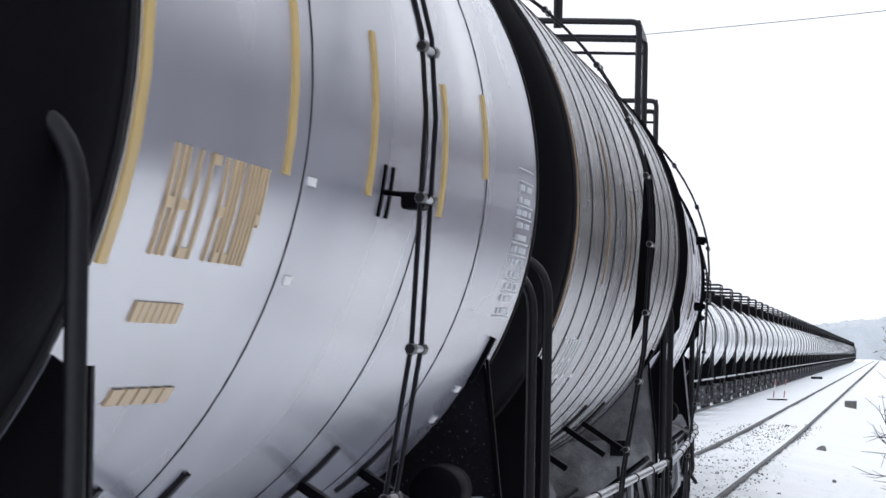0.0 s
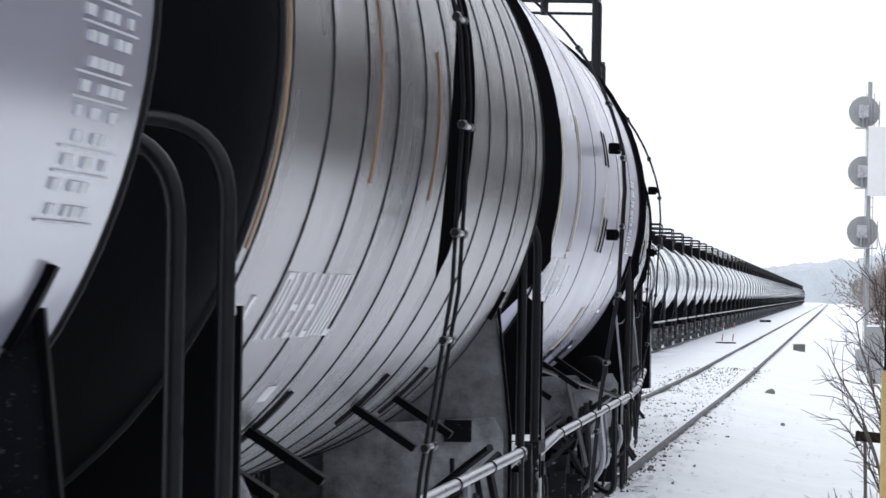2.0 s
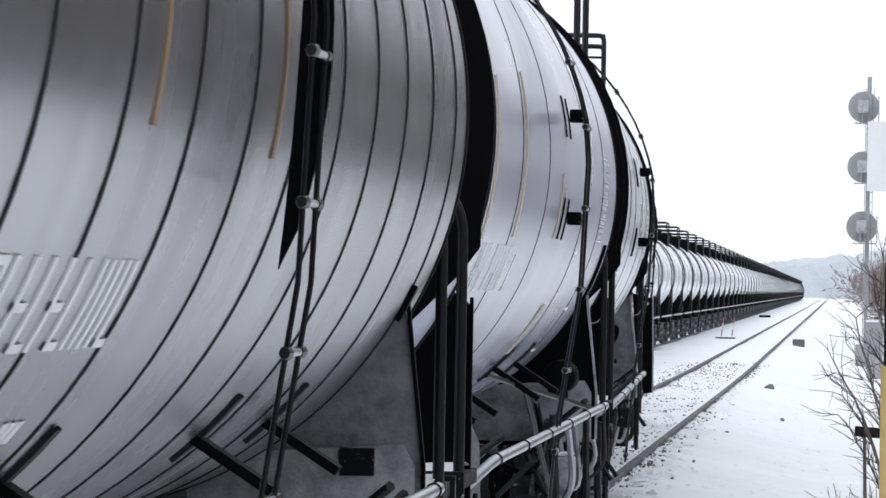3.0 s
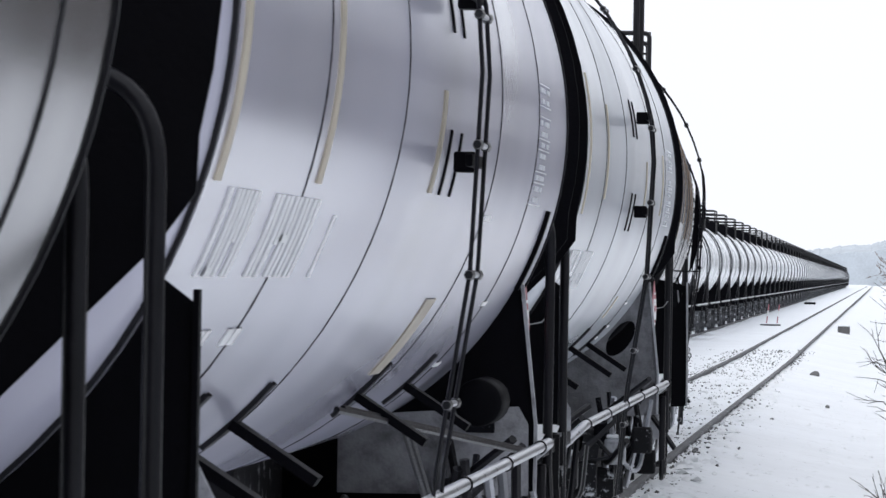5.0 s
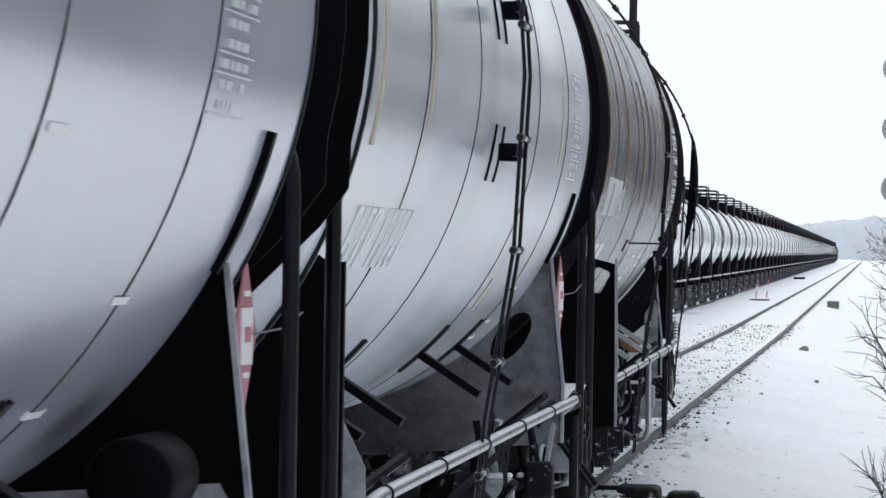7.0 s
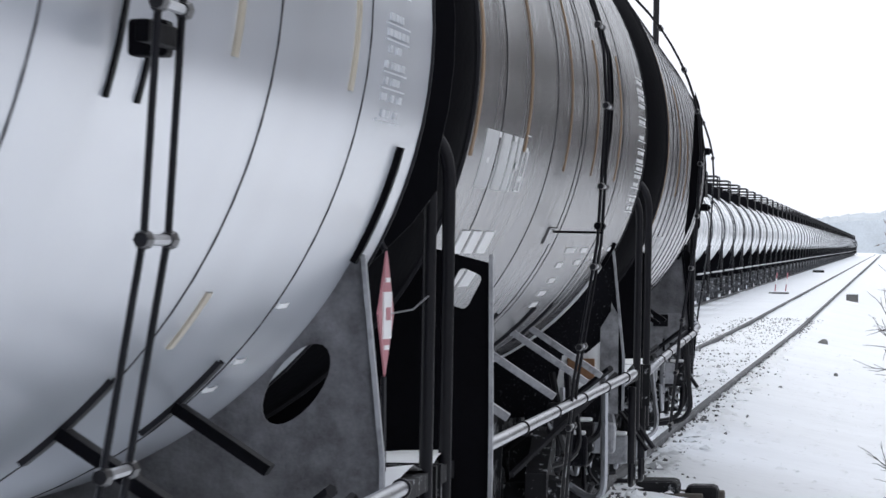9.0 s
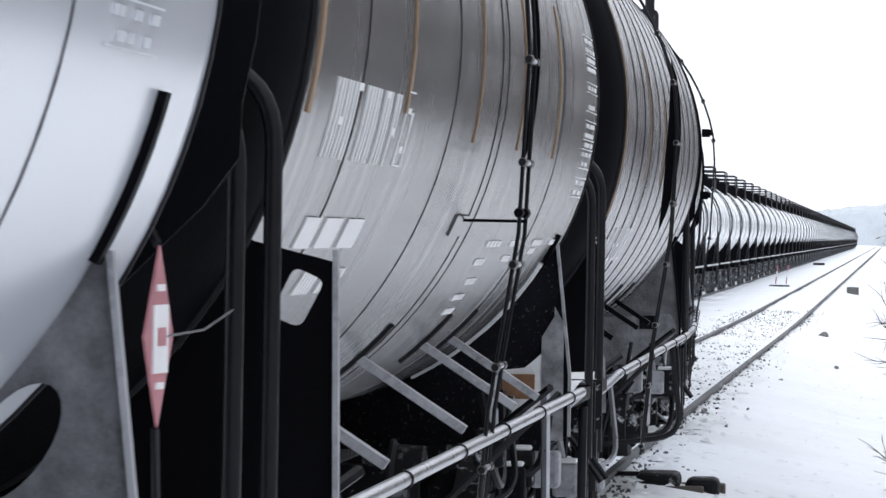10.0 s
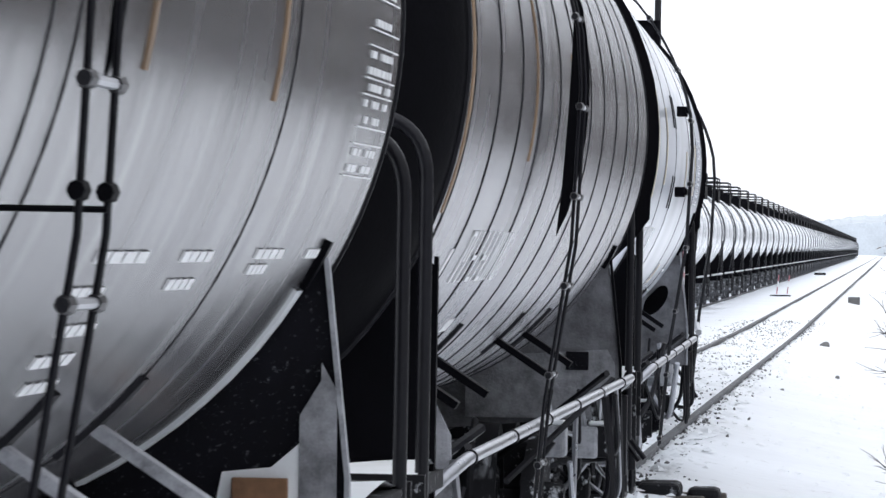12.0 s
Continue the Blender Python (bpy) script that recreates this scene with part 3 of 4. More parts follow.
        if near:
            bm = bmesh.new()
            rod(bm, bend([(0.2, ye + s * 0.25, 0.95), (0.9, ye + s * 0.28, 0.98), (1.3, ye + s * 0.28, 0.9), (1.5, ye + s * 0.28, 0.62)], 0.1), 0.016, 6)
            rod(bm, bend([(0.25, ye + s * 0.3, 0.8), (0.35, ye + s * 0.45, 0.5), (0.3, ye + s * 0.7, 0.55)], 0.12), 0.024, 6)
            part("uncoupling_lever", bm, PIPE, car)
            rr = random.Random(int(hl * 100) + s)
            for k in range(13):
                y0 = s * (hl - rr.uniform(-0.6, 2.6))
                y1 = y0 + rr.uniform(-0.7, 0.7)
                x0, z0 = rr.uniform(1.1, 1.45), rr.uniform(0.95, 1.15)
                bm = bmesh.new()
                rod(bm, bend([(x0, y0, z0), (x0 + rr.uniform(-0.1, 0.08), (y0 + y1) / 2, rr.uniform(0.35, 0.8)), (rr.uniform(0.8, 1.3), y1, rr.uniform(0.3, 0.9))], 0.18), rr.choice((0.012, 0.016, 0.022)), 6)
                part("brake_pipe", bm, GALV if k % 3 == 0 else PIPE, car)
            for k in range(6):
                y0, x0, z0 = s * (hl - rr.uniform(-0.7, 2.2)), rr.uniform(1.1, 1.36), rr.uniform(0.5, 0.95)
                bm = bmesh.new()
                box(bm, (x0 - 0.07, y0 - 0.12, z0 - 0.1), (x0 + 0.07, y0 + 0.12, z0 + 0.08), bevel=0.02)
                rod(bm, [(x0, y0, z0), (x0 - 0.05, y0, z0 + 0.25)], 0.02, 6)
                valve = part("brake_valve", bm, (SOOTY, GREY, SPECK)[k % 3], car, smooth=False)
                if k % 2:
                    bm = bmesh.new()
                    box(bm, (x0 - 0.06, y0 - 0.11, z0 + 0.08), (x0 + 0.06, y0 + 0.11, z0 + 0.105), bevel=0.012)
                    part("snow_cap", bm, SNOWCAP, valve, "snow lying on the valve", smooth=False)
            bm = bmesh.new()
            rod(bm, [(1.44, s * (hl - 1.8), 1.15), (0.9, s * (hl - 2.6), 0.6)], 0.02, 6)
            rod(bm, [(1.44, s * (hl - 2.6), 1.2), (0.8, s * (hl - 1.7), 0.7)], 0.02, 6)
            part("brake_rod", bm, PIPE, car)
    if not near:
        bm = bmesh.new()
        rod(bm, [(1.5, -hl + 0.5, 1.14), (1.5, hl - 0.5, 1.14)], 0.03, 6)
        part("side_pipe", bm, GALV, car, "long pale side handrail pipe")
    if near:
        # side pipe with clamps
        bm = bmesh.new()
        rod(bm, bend([(1.36, -hl + 0.3, 1.0), (1.5, -hl + 0.6, 1.14), (1.5, hl - 0.6, 1.14), (1.36, hl - 0.35, 1.02)], 0.2), 0.024, 16)
        side = part("side_pipe", bm, GALV, car, "long pale side handrail pipe")
        bm = bmesh.new()
        rod(bm, [(0, -0.014, 0), (0, 0.014, 0)], 0.031, 12)
        clamp = part("pipe_clamp", bm, PIPE, side)
        clamp.location = (1.5, -hl + 0.9, 1.14)
        for y in np.arange(-hl + 3.6, hl - 0.6, 2.7):
            shared(clamp, pose(1.5, y, 1.14), side)
        # paired angle braces from the tank's belly out to the side pipe
        for dy in (0.0, 0.28) if style == "pale" else ():
            bm = bmesh.new()
            rod(bm, [(1.04, 1.0 + dy, 1.40), (1.47, hl - 2.6 + dy, 1.15)], 0.013, 6)
            part("belly_brace", bm, PIPE, car, smooth=False)
            bm = bmesh.new()
            rod(bm, [(1.2, 2.2 + dy, 1.3), (1.3, 3.4 + dy, 0.7)], 0.012, 6)
            part("hanger_rod", bm, PIPE, car, smooth=False)
        # flat supports from the tank to the side pipe
        for y in (-4.8, -2.8, 2.1, 4.7) if style != "steel" else (-4.3, -0.4, 3.0, 4.8):
            bm = bmesh.new()
            half = 0.055 if style == "steel" else 0.08
            box(bm, (-0.016, -half, 0.08 if style == "steel" else 0.24), (0.016, half, 0.55), Matrix.Translation((1.49, y, 1.13)) @ Matrix.Rotation(radians(-57), 4, "Y"))
            part("pipe_support", bm, GREY if style == "steel" else BLACK, car, "flat support bar under the tank", smooth=False)
            # dark line laid on the tank above the support
            bm = bmesh.new()
            skin(bm, R, ZC, y - 0.06, y + 0.06, 1.36, 1.56, 0.015)
            part("support_line", bm, SEAM, car, smooth=False)
        # air reservoir by the far bolster
        if style not in ("amber", "pale"):
            return car
        long = 0.7 if style in ("amber", "pale") else 1.0
        rx, rz, rr, ry = (1.23, 1.33, 0.105, hl - 1.6) if style in ("amber", "pale") else (1.05, 0.98, 0.2, hl - 3.4)
        bm = bmesh.new()
        lathe_y(bm, [(ry, 0)] + [(ry + 0.3 * rr * (1 - math.cos(a)), rr * math.sin(a)) for a in (0.35, 0.8, 1.2, 1.57)] + [(ry + long - 0.3 * rr * (1 - math.cos(a)), rr * math.sin(a)) for a in (1.57, 1.2, 0.8, 0.35)] + [(ry + long, 0)], (rx, rz), 24)
        part("air_reservoir", bm, BLACK, car, "black air reservoir")
    return car


def lettering(car, R, y0, z0, heights, widths, mat, name, slant=0.0, gap=0.06):
    """A row of plain bars where the car's marks stand."""
    bm = bmesh.new()
    y = y0
    for h, w in zip(heights, widths):
        if h:
            skin(bm, R, ZC, y, y + w, z0, z0 + h, 0.007, slant)
        y += w + gap
    return part(name, bm, mat, car, smooth=False)


def streak(car, R, y, z0, z1, mat=None, w=0.09):
    bm = bmesh.new()
    skin(bm, R, ZC, y - w / 2, y + w / 2, z0, z1, 0.006, 0, 10)
    return part("reflective_strip", bm, mat or YELLOW, car, "faded yellow reflective strip", smooth=False)


def glyphs(car, R, y0, y1, z0, z1, count, mat, rnd, stroke=0.2):
    """Car marks as plain upright bars of the marks' size and colour."""
    w = (y1 - y0) / count
    for k in range(count):
        bm = bmesh.new()
        y = y0 + k * w
        a, b = y + 0.08 * w, y + 0.78 * w
        t = stroke * w
        skin(bm, R, ZC, a, a + t, z0, z1)
        if rnd.random() < 0.75:
            skin(bm, R, ZC, b - t, b, z0 + rnd.choice((0, 0, 0.4)) * (z1 - z0), z1)
        h = (z1 - z0) * 0.10
        for q in rnd.sample((0.0, 0.43, 0.9), 1 if rnd.random() < 0.6 else 0):
            skin(bm, R, ZC, a, b, z0 + q * (z1 - z0), z0 + q * (z1 - z0) + h, 0.0065, 0, 1)
        part("mark", bm, mat, car, "painted bars of the car's marks", smooth=False)


def block(car, R, y0, y1, z0, z1, mat, rows=2, cols=4):
    """Small print as rows of short bars."""
    bm = bmesh.new()
    for i in range(rows):
        a, b = z0 + (z1 - z0) * i / rows, z0 + (z1 - z0) * (i + (0.72 if rows < 5 else 0.28)) / rows
        for k in range(cols):
            skin(bm, R, ZC, y0 + (y1 - y0) * k / cols, y0 + (y1 - y0) * (k + 0.8) / cols, a, b, 0.006, 0, 1)
    return part("small_print", bm, mat, car, smooth=False)


def table(car, R, y0, y1, z0, z1, mat, rows, rnd):
    """A painted data table: ruled lines with short bars of small print between them."""
    bm = bmesh.new()
    step = (z1 - z0) / rows
    for i in range(rows + 1):
        z = z0 + step * i
        if i % 3 != 1:
            skin(bm, R, ZC, y0, y1, z, z + 0.005, 0.006, 0, 1)
        if i == rows or rnd.random() < 0.15:
            continue
        y = y0 + rnd.uniform(0.04, 0.2)
        while y < y1 - 0.15:
            w = rnd.uniform(0.05, 0.16)
            skin(bm, R, ZC, y, min(y + w, y1 - 0.05), z + step * 0.3, z + step * 0.75, 0.006, 0, 1)
            y += w + rnd.choice((0.03, 0.05, 0.2))
    return part("small_print", bm, mat, car, "painted data table of small print bars", smooth=False)


def placard(car, hl, out):
    """A diamond hazard plate on its bracket at the car's far end."""
    m = pose(out, hl + 0.25, 1.66, 0, 0, -3)
    bm = bmesh.new()
    vs = [m @ Vector((dx, dy, dz)) for dx in (0, 0.006) for dy, dz in ((-0.2, 0), (0, -0.2), (0.2, 0), (0, 0.2))]
    vs = [bm.verts.new(v) for v in vs]
    for q in ((3, 2, 1, 0), (4, 5, 6, 7), (0, 1, 5, 4), (1, 2, 6, 5), (2, 3, 7, 6), (3, 0, 4, 7)):
        bm.faces.new([vs[k] for k in q])
    sign = part("placard", bm, RED, car, "red and white diamond hazard placard", smooth=False)
    for z0, z1, w, mat in ((-0.08, 0.07, 0.10, LETTER), (0.10, 0.115, 0.05, LETTER), (-0.115, -0.10, 0.05, LETTER), (-0.02, 0.02, 0.05, RED)):
        bm = bmesh.new()
        box(bm, (0.006, -w, z0), (0.011 if mat is LETTER else 0.014, w, z1), m)
        part("placard_band", bm, mat, sign, smooth=False)
    bm = bmesh.new()
    rod(bm, [m @ Vector((0.01, 0.08, 0.0)), m @ Vector((0.03, 0.5, 0.01)), m @ Vector((0.02, 1.0, 0.05))], 0.003, 5)
    part("seal_wire", bm, GALV, sign, "thin bright wire")
    for a, b in (((0, 0, 0.2), (out - 0.07, hl + 0.5, 1.95)), ((0, 0, -0.2), (out - 0.01, hl + 0.45, 1.1))):
        bm = bmesh.new()
        rod(bm, [m @ Vector(a), b], 0.01, 6)
        part("placard_bracket", bm, PIPE, sign)


def dress(car, style, hl):
    """Marks, strips and dashes on one car's camera side."""
    rnd = random.Random(hash_free[style])
    R = 1.54 if style == "jacket" else 1.52
    if style in ("pale", "white"):
        placard(car, hl, 1.33 if style == "pale" else 1.37)
    if style == "amber":
        glyphs(car, R, -6.55, -5.55, 2.08, 2.31, 4, ORANGE, rnd, 0.13)
        glyphs(car, R, -5.45, -4.4, 2.08, 2.31, 6, ORANGE, rnd, 0.16)
        block(car, R, -6.4, -5.45, 1.94, 2.0, ORANGE, 1, 7)
        block(car, R, -6.0, -4.7, 1.76, 1.81, ORANGE, 1, 5)
        for y, a, b in ((-7.3, 2.05, 3.3), (-4.0, 2.31, 3.3), (-1.4, 2.32, 2.78), (1.65, 2.32, 2.75), (3.9, 2.5, 2.8)):
            streak(car, R, y, a, b, w=0.16)
        table(car, R, hl - 1.3, hl - 0.3, 2.02, 2.6, FAINT, 12, rnd)
        for y, z in ((-3.3, 2.05), (-3.35, 2.3), (6.3, 1.72), (6.2, 1.6)):
            block(car, R, y, y + 0.25, z, z + 0.03, LETTER, 1, 1)
    elif style == "pale":
        glyphs(car, R, -7.4, -6.55, 1.88, 2.09, 4, LETTER, rnd, 0.27)
        glyphs(car, R, -6.15, -4.75, 1.88, 2.09, 5, LETTER, rnd, 0.27)
        block(car, R, -4.2, -4.12, 1.88, 2.12, LETTER, 1, 1)
        block(car, R, -6.4, -6.1, 1.70, 1.76, LETTER, 1, 2)
        block(car, R, -5.65, -5.25, 1.70, 1.76, LETTER, 1, 2)
        for y, a, b in ((-7.75, 2.1, 2.8), (-5.05, 2.13, 2.9), (-0.68, 2.16, 2.5), (1.8, 1.52, 1.8)):
            streak(car, R, y, a, b, FADED, w=0.14 if a > 1.6 else 0.5)
        table(car, R, hl - 2.4, hl - 1.55, 2.19, 2.7, FAINT, 11, rnd)
        for y, z in ((2.8, 2.1), (5.3, 1.76), (5.4, 1.5)):
            block(car, R, y, y + 0.4, z, z + 0.025, LETTER, 1, 1)
    elif style == "white":
        glyphs(car, R, -6.85, -5.8, 1.83, 2.02, 4, LETTER, rnd, 0.27)
        glyphs(car, R, -5.55, -4.2, 1.83, 2.02, 5, LETTER, rnd, 0.27)
        for y, a, b in ((-7.2, 2.2, 2.9), (-4.9, 2.3, 2.8), (1.3, 2.3, 2.6), (4.6, 2.3, 2.7), (2.9, 1.62, 1.76)):
            streak(car, R, y, a, b, FADED, w=0.12)
        table(car, R, hl - 1.9, hl - 1.0, 2.24, 2.75, FAINT, 11, rnd)
        for y, z in ((5.2, 1.70), (5.25, 1.54), (5.2, 1.46)):
            block(car, R, y, y + 0.35, z, z + 0.02, LETTER, 1, 1)
    elif style == "steel":
        glyphs(car, R, -7.35, -6.45, 2.095, 2.31, 4, LETTER, rnd, 0.15)
        glyphs(car, R, -6.3, -4.95, 2.095, 2.31, 6, LETTER, rnd, 0.15)
        for a, b, z0, z1 in ((-4.72, -4.68, 2.1, 2.33), (-4.42, -4.38, 2.1, 2.33), (-4.72, -4.38, 2.1, 2.107), (-4.72, -4.38, 2.323, 2.33), (-4.64, -4.48, 2.14, 2.17), (-4.64, -4.48, 2.26, 2.285)):
            block(car, R, a, b, z0, z1, LETTER, 1, 1)
        for a, b in ((-6.95, -6.35), (-6.28, -5.58), (-5.5, -4.75)):
            block(car, R, a, b, 1.85, 1.97, LETTER, 1, 1)
        for a, b in ((-6.05, -5.5), (-5.3, -4.6)):
            block(car, R, a, b, 1.715, 1.815, LETTER, 1, 5)
        for y, a, b in ((-8.05, 2.2, 3.2), (-4.7, 2.26, 3.2), (-1.2, 2.22, 3.0), (1.6, 2.23, 2.9), (4.45, 2.23, 2.9)):
            streak(car, R, y, a, b, OCHRE, w=0.1 if y < -4 else 0.07)
        for a, b, z in ((2.0, 3.0, 1.845), (3.7, 4.4, 1.845), (3.7, 4.3, 1.78), (5.5, 6.3, 1.85), (5.5, 6.0, 1.81), (7.0, 7.4, 1.85), (1.9, 2.5, 1.77), (2.15, 2.8, 1.69), (2.1, 2.8, 1.625), (2.3, 2.9, 1.565)):
            block(car, R, a, b, z, z + 0.035, LETTER, 1, 4)
        table(car, R, hl - 1.15, hl - 0.12, 2.08, 2.85, LETTER, 17, rnd)
    else:
        glyphs(car, R, -5.95, -3.1, 1.75, 1.945, 9, LETTER, rnd)
        block(car, R, -6.75, -6.6, 1.74, 1.93, LETTER, 1, 1)
        block(car, R, -4.0, -3.6, 1.54, 1.61, LETTER, 1, 3)
        for y, a, b in ((-hl + 0.1, 2.0, 3.2), (-4.0, 2.23, 3.0), (-0.9, 2.22, 2.75)):
            streak(car, R, y, a, b, OCHRE, w=0.08)


hash_free = {"amber": 1, "pale": 2, "white": 3, "steel": 4, "jacket": 5}

# centre at the start, half length, ladder's place on the car
TRAIN = [("amber", 20.5, 7.43, -1.0, (0.3, 1.4)), ("jacket", 38.87, 7.72, -1.47, (0.5, 0.28)), ("pale", 57.25, 7.95, -0.65, (1.0, 0.4)),
         ("white", 75.05, 7.55, -1.4, (0.5, 1.3)), ("steel", 93.4, 8.2, -0.4, (0.35, 1.4)), ("jacket", 113.0, 8.3, -2.8, (0.7, 0.5)),
         ("white", 131.0, 7.6, -3.2, (0.7, 0.5))]  # and how far its two handrails stand off the shell's ends
SPEED = 6.80
cars = []
for style, y, hl, lad, rails in TRAIN:
    cars.append((tank_car(style, hl, lad, True, rails), y, hl))
    dress(cars[-1][0], style, hl)
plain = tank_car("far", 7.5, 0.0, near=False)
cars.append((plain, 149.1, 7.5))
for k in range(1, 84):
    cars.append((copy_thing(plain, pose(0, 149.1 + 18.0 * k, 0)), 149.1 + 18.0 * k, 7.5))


def car_pose(y, hl):
    """A car's pose when its middle is at y: its trucks stand on the line."""
    q = hl - 1.1
    a, b = Vector((line_x(y - q), y - q, grade(y - q))), Vector((line_x(y + q), y + q, grade(y + q)))
    d = b - a
    return Matrix.Translation((a + b) / 2) @ Euler((math.atan2(d.z, d.y), 0, math.atan2(-d.x, d.y))).to_matrix().to_4x4()


def motions():
    times = [0, 0.1] + [0.5 * k for k in range(1, 24)] + [11.9, 12]
    sparse = [0, 0.1] + list(range(1, 12)) + [11.9, 12]
    for i, (car, y, hl) in enumerate(cars):
        walk(car, [(t, car_pose(y - SPEED * t, hl)) for t in (times if i < 12 else sparse)])
    for car, y, hl in cars[:7]:
        for w in car.children:
            if w.name.startswith("wheelset"):
                walk(w, [(t / 10, Matrix.Translation(w.location) @ Matrix.Rotation(SPEED * t / 10 / 0.46, 4, "X")) for t in range(121)])


# ---- things beside the track ----
def tree_mesh(seed, height, spread, brushy, dense=False):
    """A bare winter tree: tapered trunk and limbs in one mesh, fine twigs in another."""
    rnd = random.Random(seed)
    wood, fine = bmesh.new(), bmesh.new()

    def limb(p, d, length, r, depth):
        pts, rr = [p], [r]
        for k in range(3):
            d = (d + Vector([rnd.uniform(-0.25, 0.25) for _ in "xyz"]) + Vector((0, 0, 0.07))).normalized()
            pts.append(pts[-1] + d * length / 3)
            rr.append(r * (1 - 0.22 * (k + 1)))
        if depth >= 2:
            rod(wood, pts, rr, 6 if depth > 2 else 4, cap=False)
        else:
            if brushy and not dense:
                rod(fine, pts, [0.008, 0.006, 0.005, 0.003], 3, cap=False)
            for a, b in zip(pts, pts[1:]) if dense or not brushy else ():
                side = Vector((rnd.uniform(-1, 1), rnd.uniform(-1, 1), rnd.uniform(-1, 1))).normalized() * 0.04
                fine.faces.new([fine.verts.new(v) for v in (a - side, a + side, b)])
        if depth:
            for k in range(4 if depth > 1 else 5):
                q = pts[rnd.choice((1, 2, 2, 3, 3))]
                turn = (d + Vector([rnd.uniform(-1, 1) for _ in "xyz"]) * spread).normalized()
                limb(q, turn, length * rnd.uniform(0.55, 0.8), max(0.006, r * 0.5), depth - 1)
    if brushy:
        for k in range(7):
            limb(Vector((rnd.uniform(-0.3, 0.3), rnd.uniform(-0.3, 0.3), 0)), Vector((rnd.uniform(-0.6, 0.6), rnd.uniform(-0.6, 0.6), 1)).normalized(), height * 0.45, 0.016, 3 if dense else 2)
    else:
        limb(Vector((0, 0, -0.1)), Vector((0, 0, 1)), height * 0.45, height * 0.017, 4)
    return wood, fine


def make_tree(name, seed, height, spread, brushy, label, group, m, dense=False, mat=None):
    top = tagged(new(name), label, "shrub" if brushy else "tree", group=group)
    wood, fine = tree_mesh(seed, height, spread, brushy, dense)
    part("stem" if brushy else "trunk", wood, BARK, top)
    part("crown", fine, mat or (TWIG if brushy and not dense else BRUSH), top, smooth=False)
    top.matrix_basis = m
    return top


# unseen wood right of the line; it darkens what the tanks reflect
rnd = random.Random(21)
seeds = [make_tree("unseen_tree", 30 + k, 11 + k, 0.75, False, "bare grey-brown winter tree out of view, darkening the tanks", "trees of the wood", pose(14 + 2 * k, 300 + 9 * k, -0.5)) for k in range(4)]
for k in range(90):
    y = 210 + 4.2 * k
    copy_thing(seeds[k % 4], pose(0.052 * y + 13 * rnd.random() ** 1.5, y + rnd.uniform(-2, 2), -0.5, 0, 0, rnd.uniform(0, 360)))
# nearer trees, also out of view, added to cut the cars' side light
for k in range(150):
    y = -40 + 1.6 * k
    copy_thing(seeds[k % 4], pose(10 + 0.03 * max(0, y) + rnd.uniform(0, 12), y + rnd.uniform(-1, 1), -0.5, 0, 0, rnd.uniform(0, 360)))
# thickets added out of view to deepen the dark in the tanks' reflections
thickets = [make_tree("thicket", 70 + k, 4.6 + 1.0 * k, 0.9, True, "dense leafless dark thicket added out of view to darken the tanks", "thickets of the wood", pose(21 + k, 280 + 3 * k, -0.45), True) for k in range(2)]
for k in range(30):
    y = 240 + 9 * k
    copy_thing(thickets[k % 2], pose(0.06 * y + rnd.uniform(0, 4), y, -0.45, 0, 0, rnd.uniform(0, 360)))
for k in range(120):
    y = -30 + 1.9 * k
    copy_thing(thickets[k % 2], pose(10.5 + 0.036 * max(0, y) + rnd.uniform(0, 4), y, -0.45, 0, 0, rnd.uniform(0, 360)))
# dry brush far behind the signal
dry = make_tree("dry_brush", 77, 4.4, 0.8, True, "tall brown dry brush far behind the signal", "dry brush", pose(5.9, 300, -0.55), True, PALE_BRUSH)
for k in range(30):
    y = 285 + 7 * k
    copy_thing(dry, pose(6.1 + 0.006 * (y - 285) + rnd.uniform(0, 3.5), y, -0.55, 0, 0, rnd.uniform(0, 360)))
# scrub beside the signal
bushes = [make_tree("bush", 50 + k, 2.3 + 0.4 * k, 0.9, True, "leafless brown bush standing in the snow", "bushes beside the track", m)
          for k, m in enumerate((pose(4.7, 118, -0.4, 0, -8, 20), pose(4.6, 107, -0.4), pose(4.75, 125, -0.4, 0, 0, 70)))]
for k in range(26):
    y = 112 + 8 * k
    copy_thing(bushes[k % 3], pose(4.9 + 0.014 * y + rnd.uniform(-0.3, 1.6), y, -0.4, 0, 0, rnd.uniform(0, 360)))


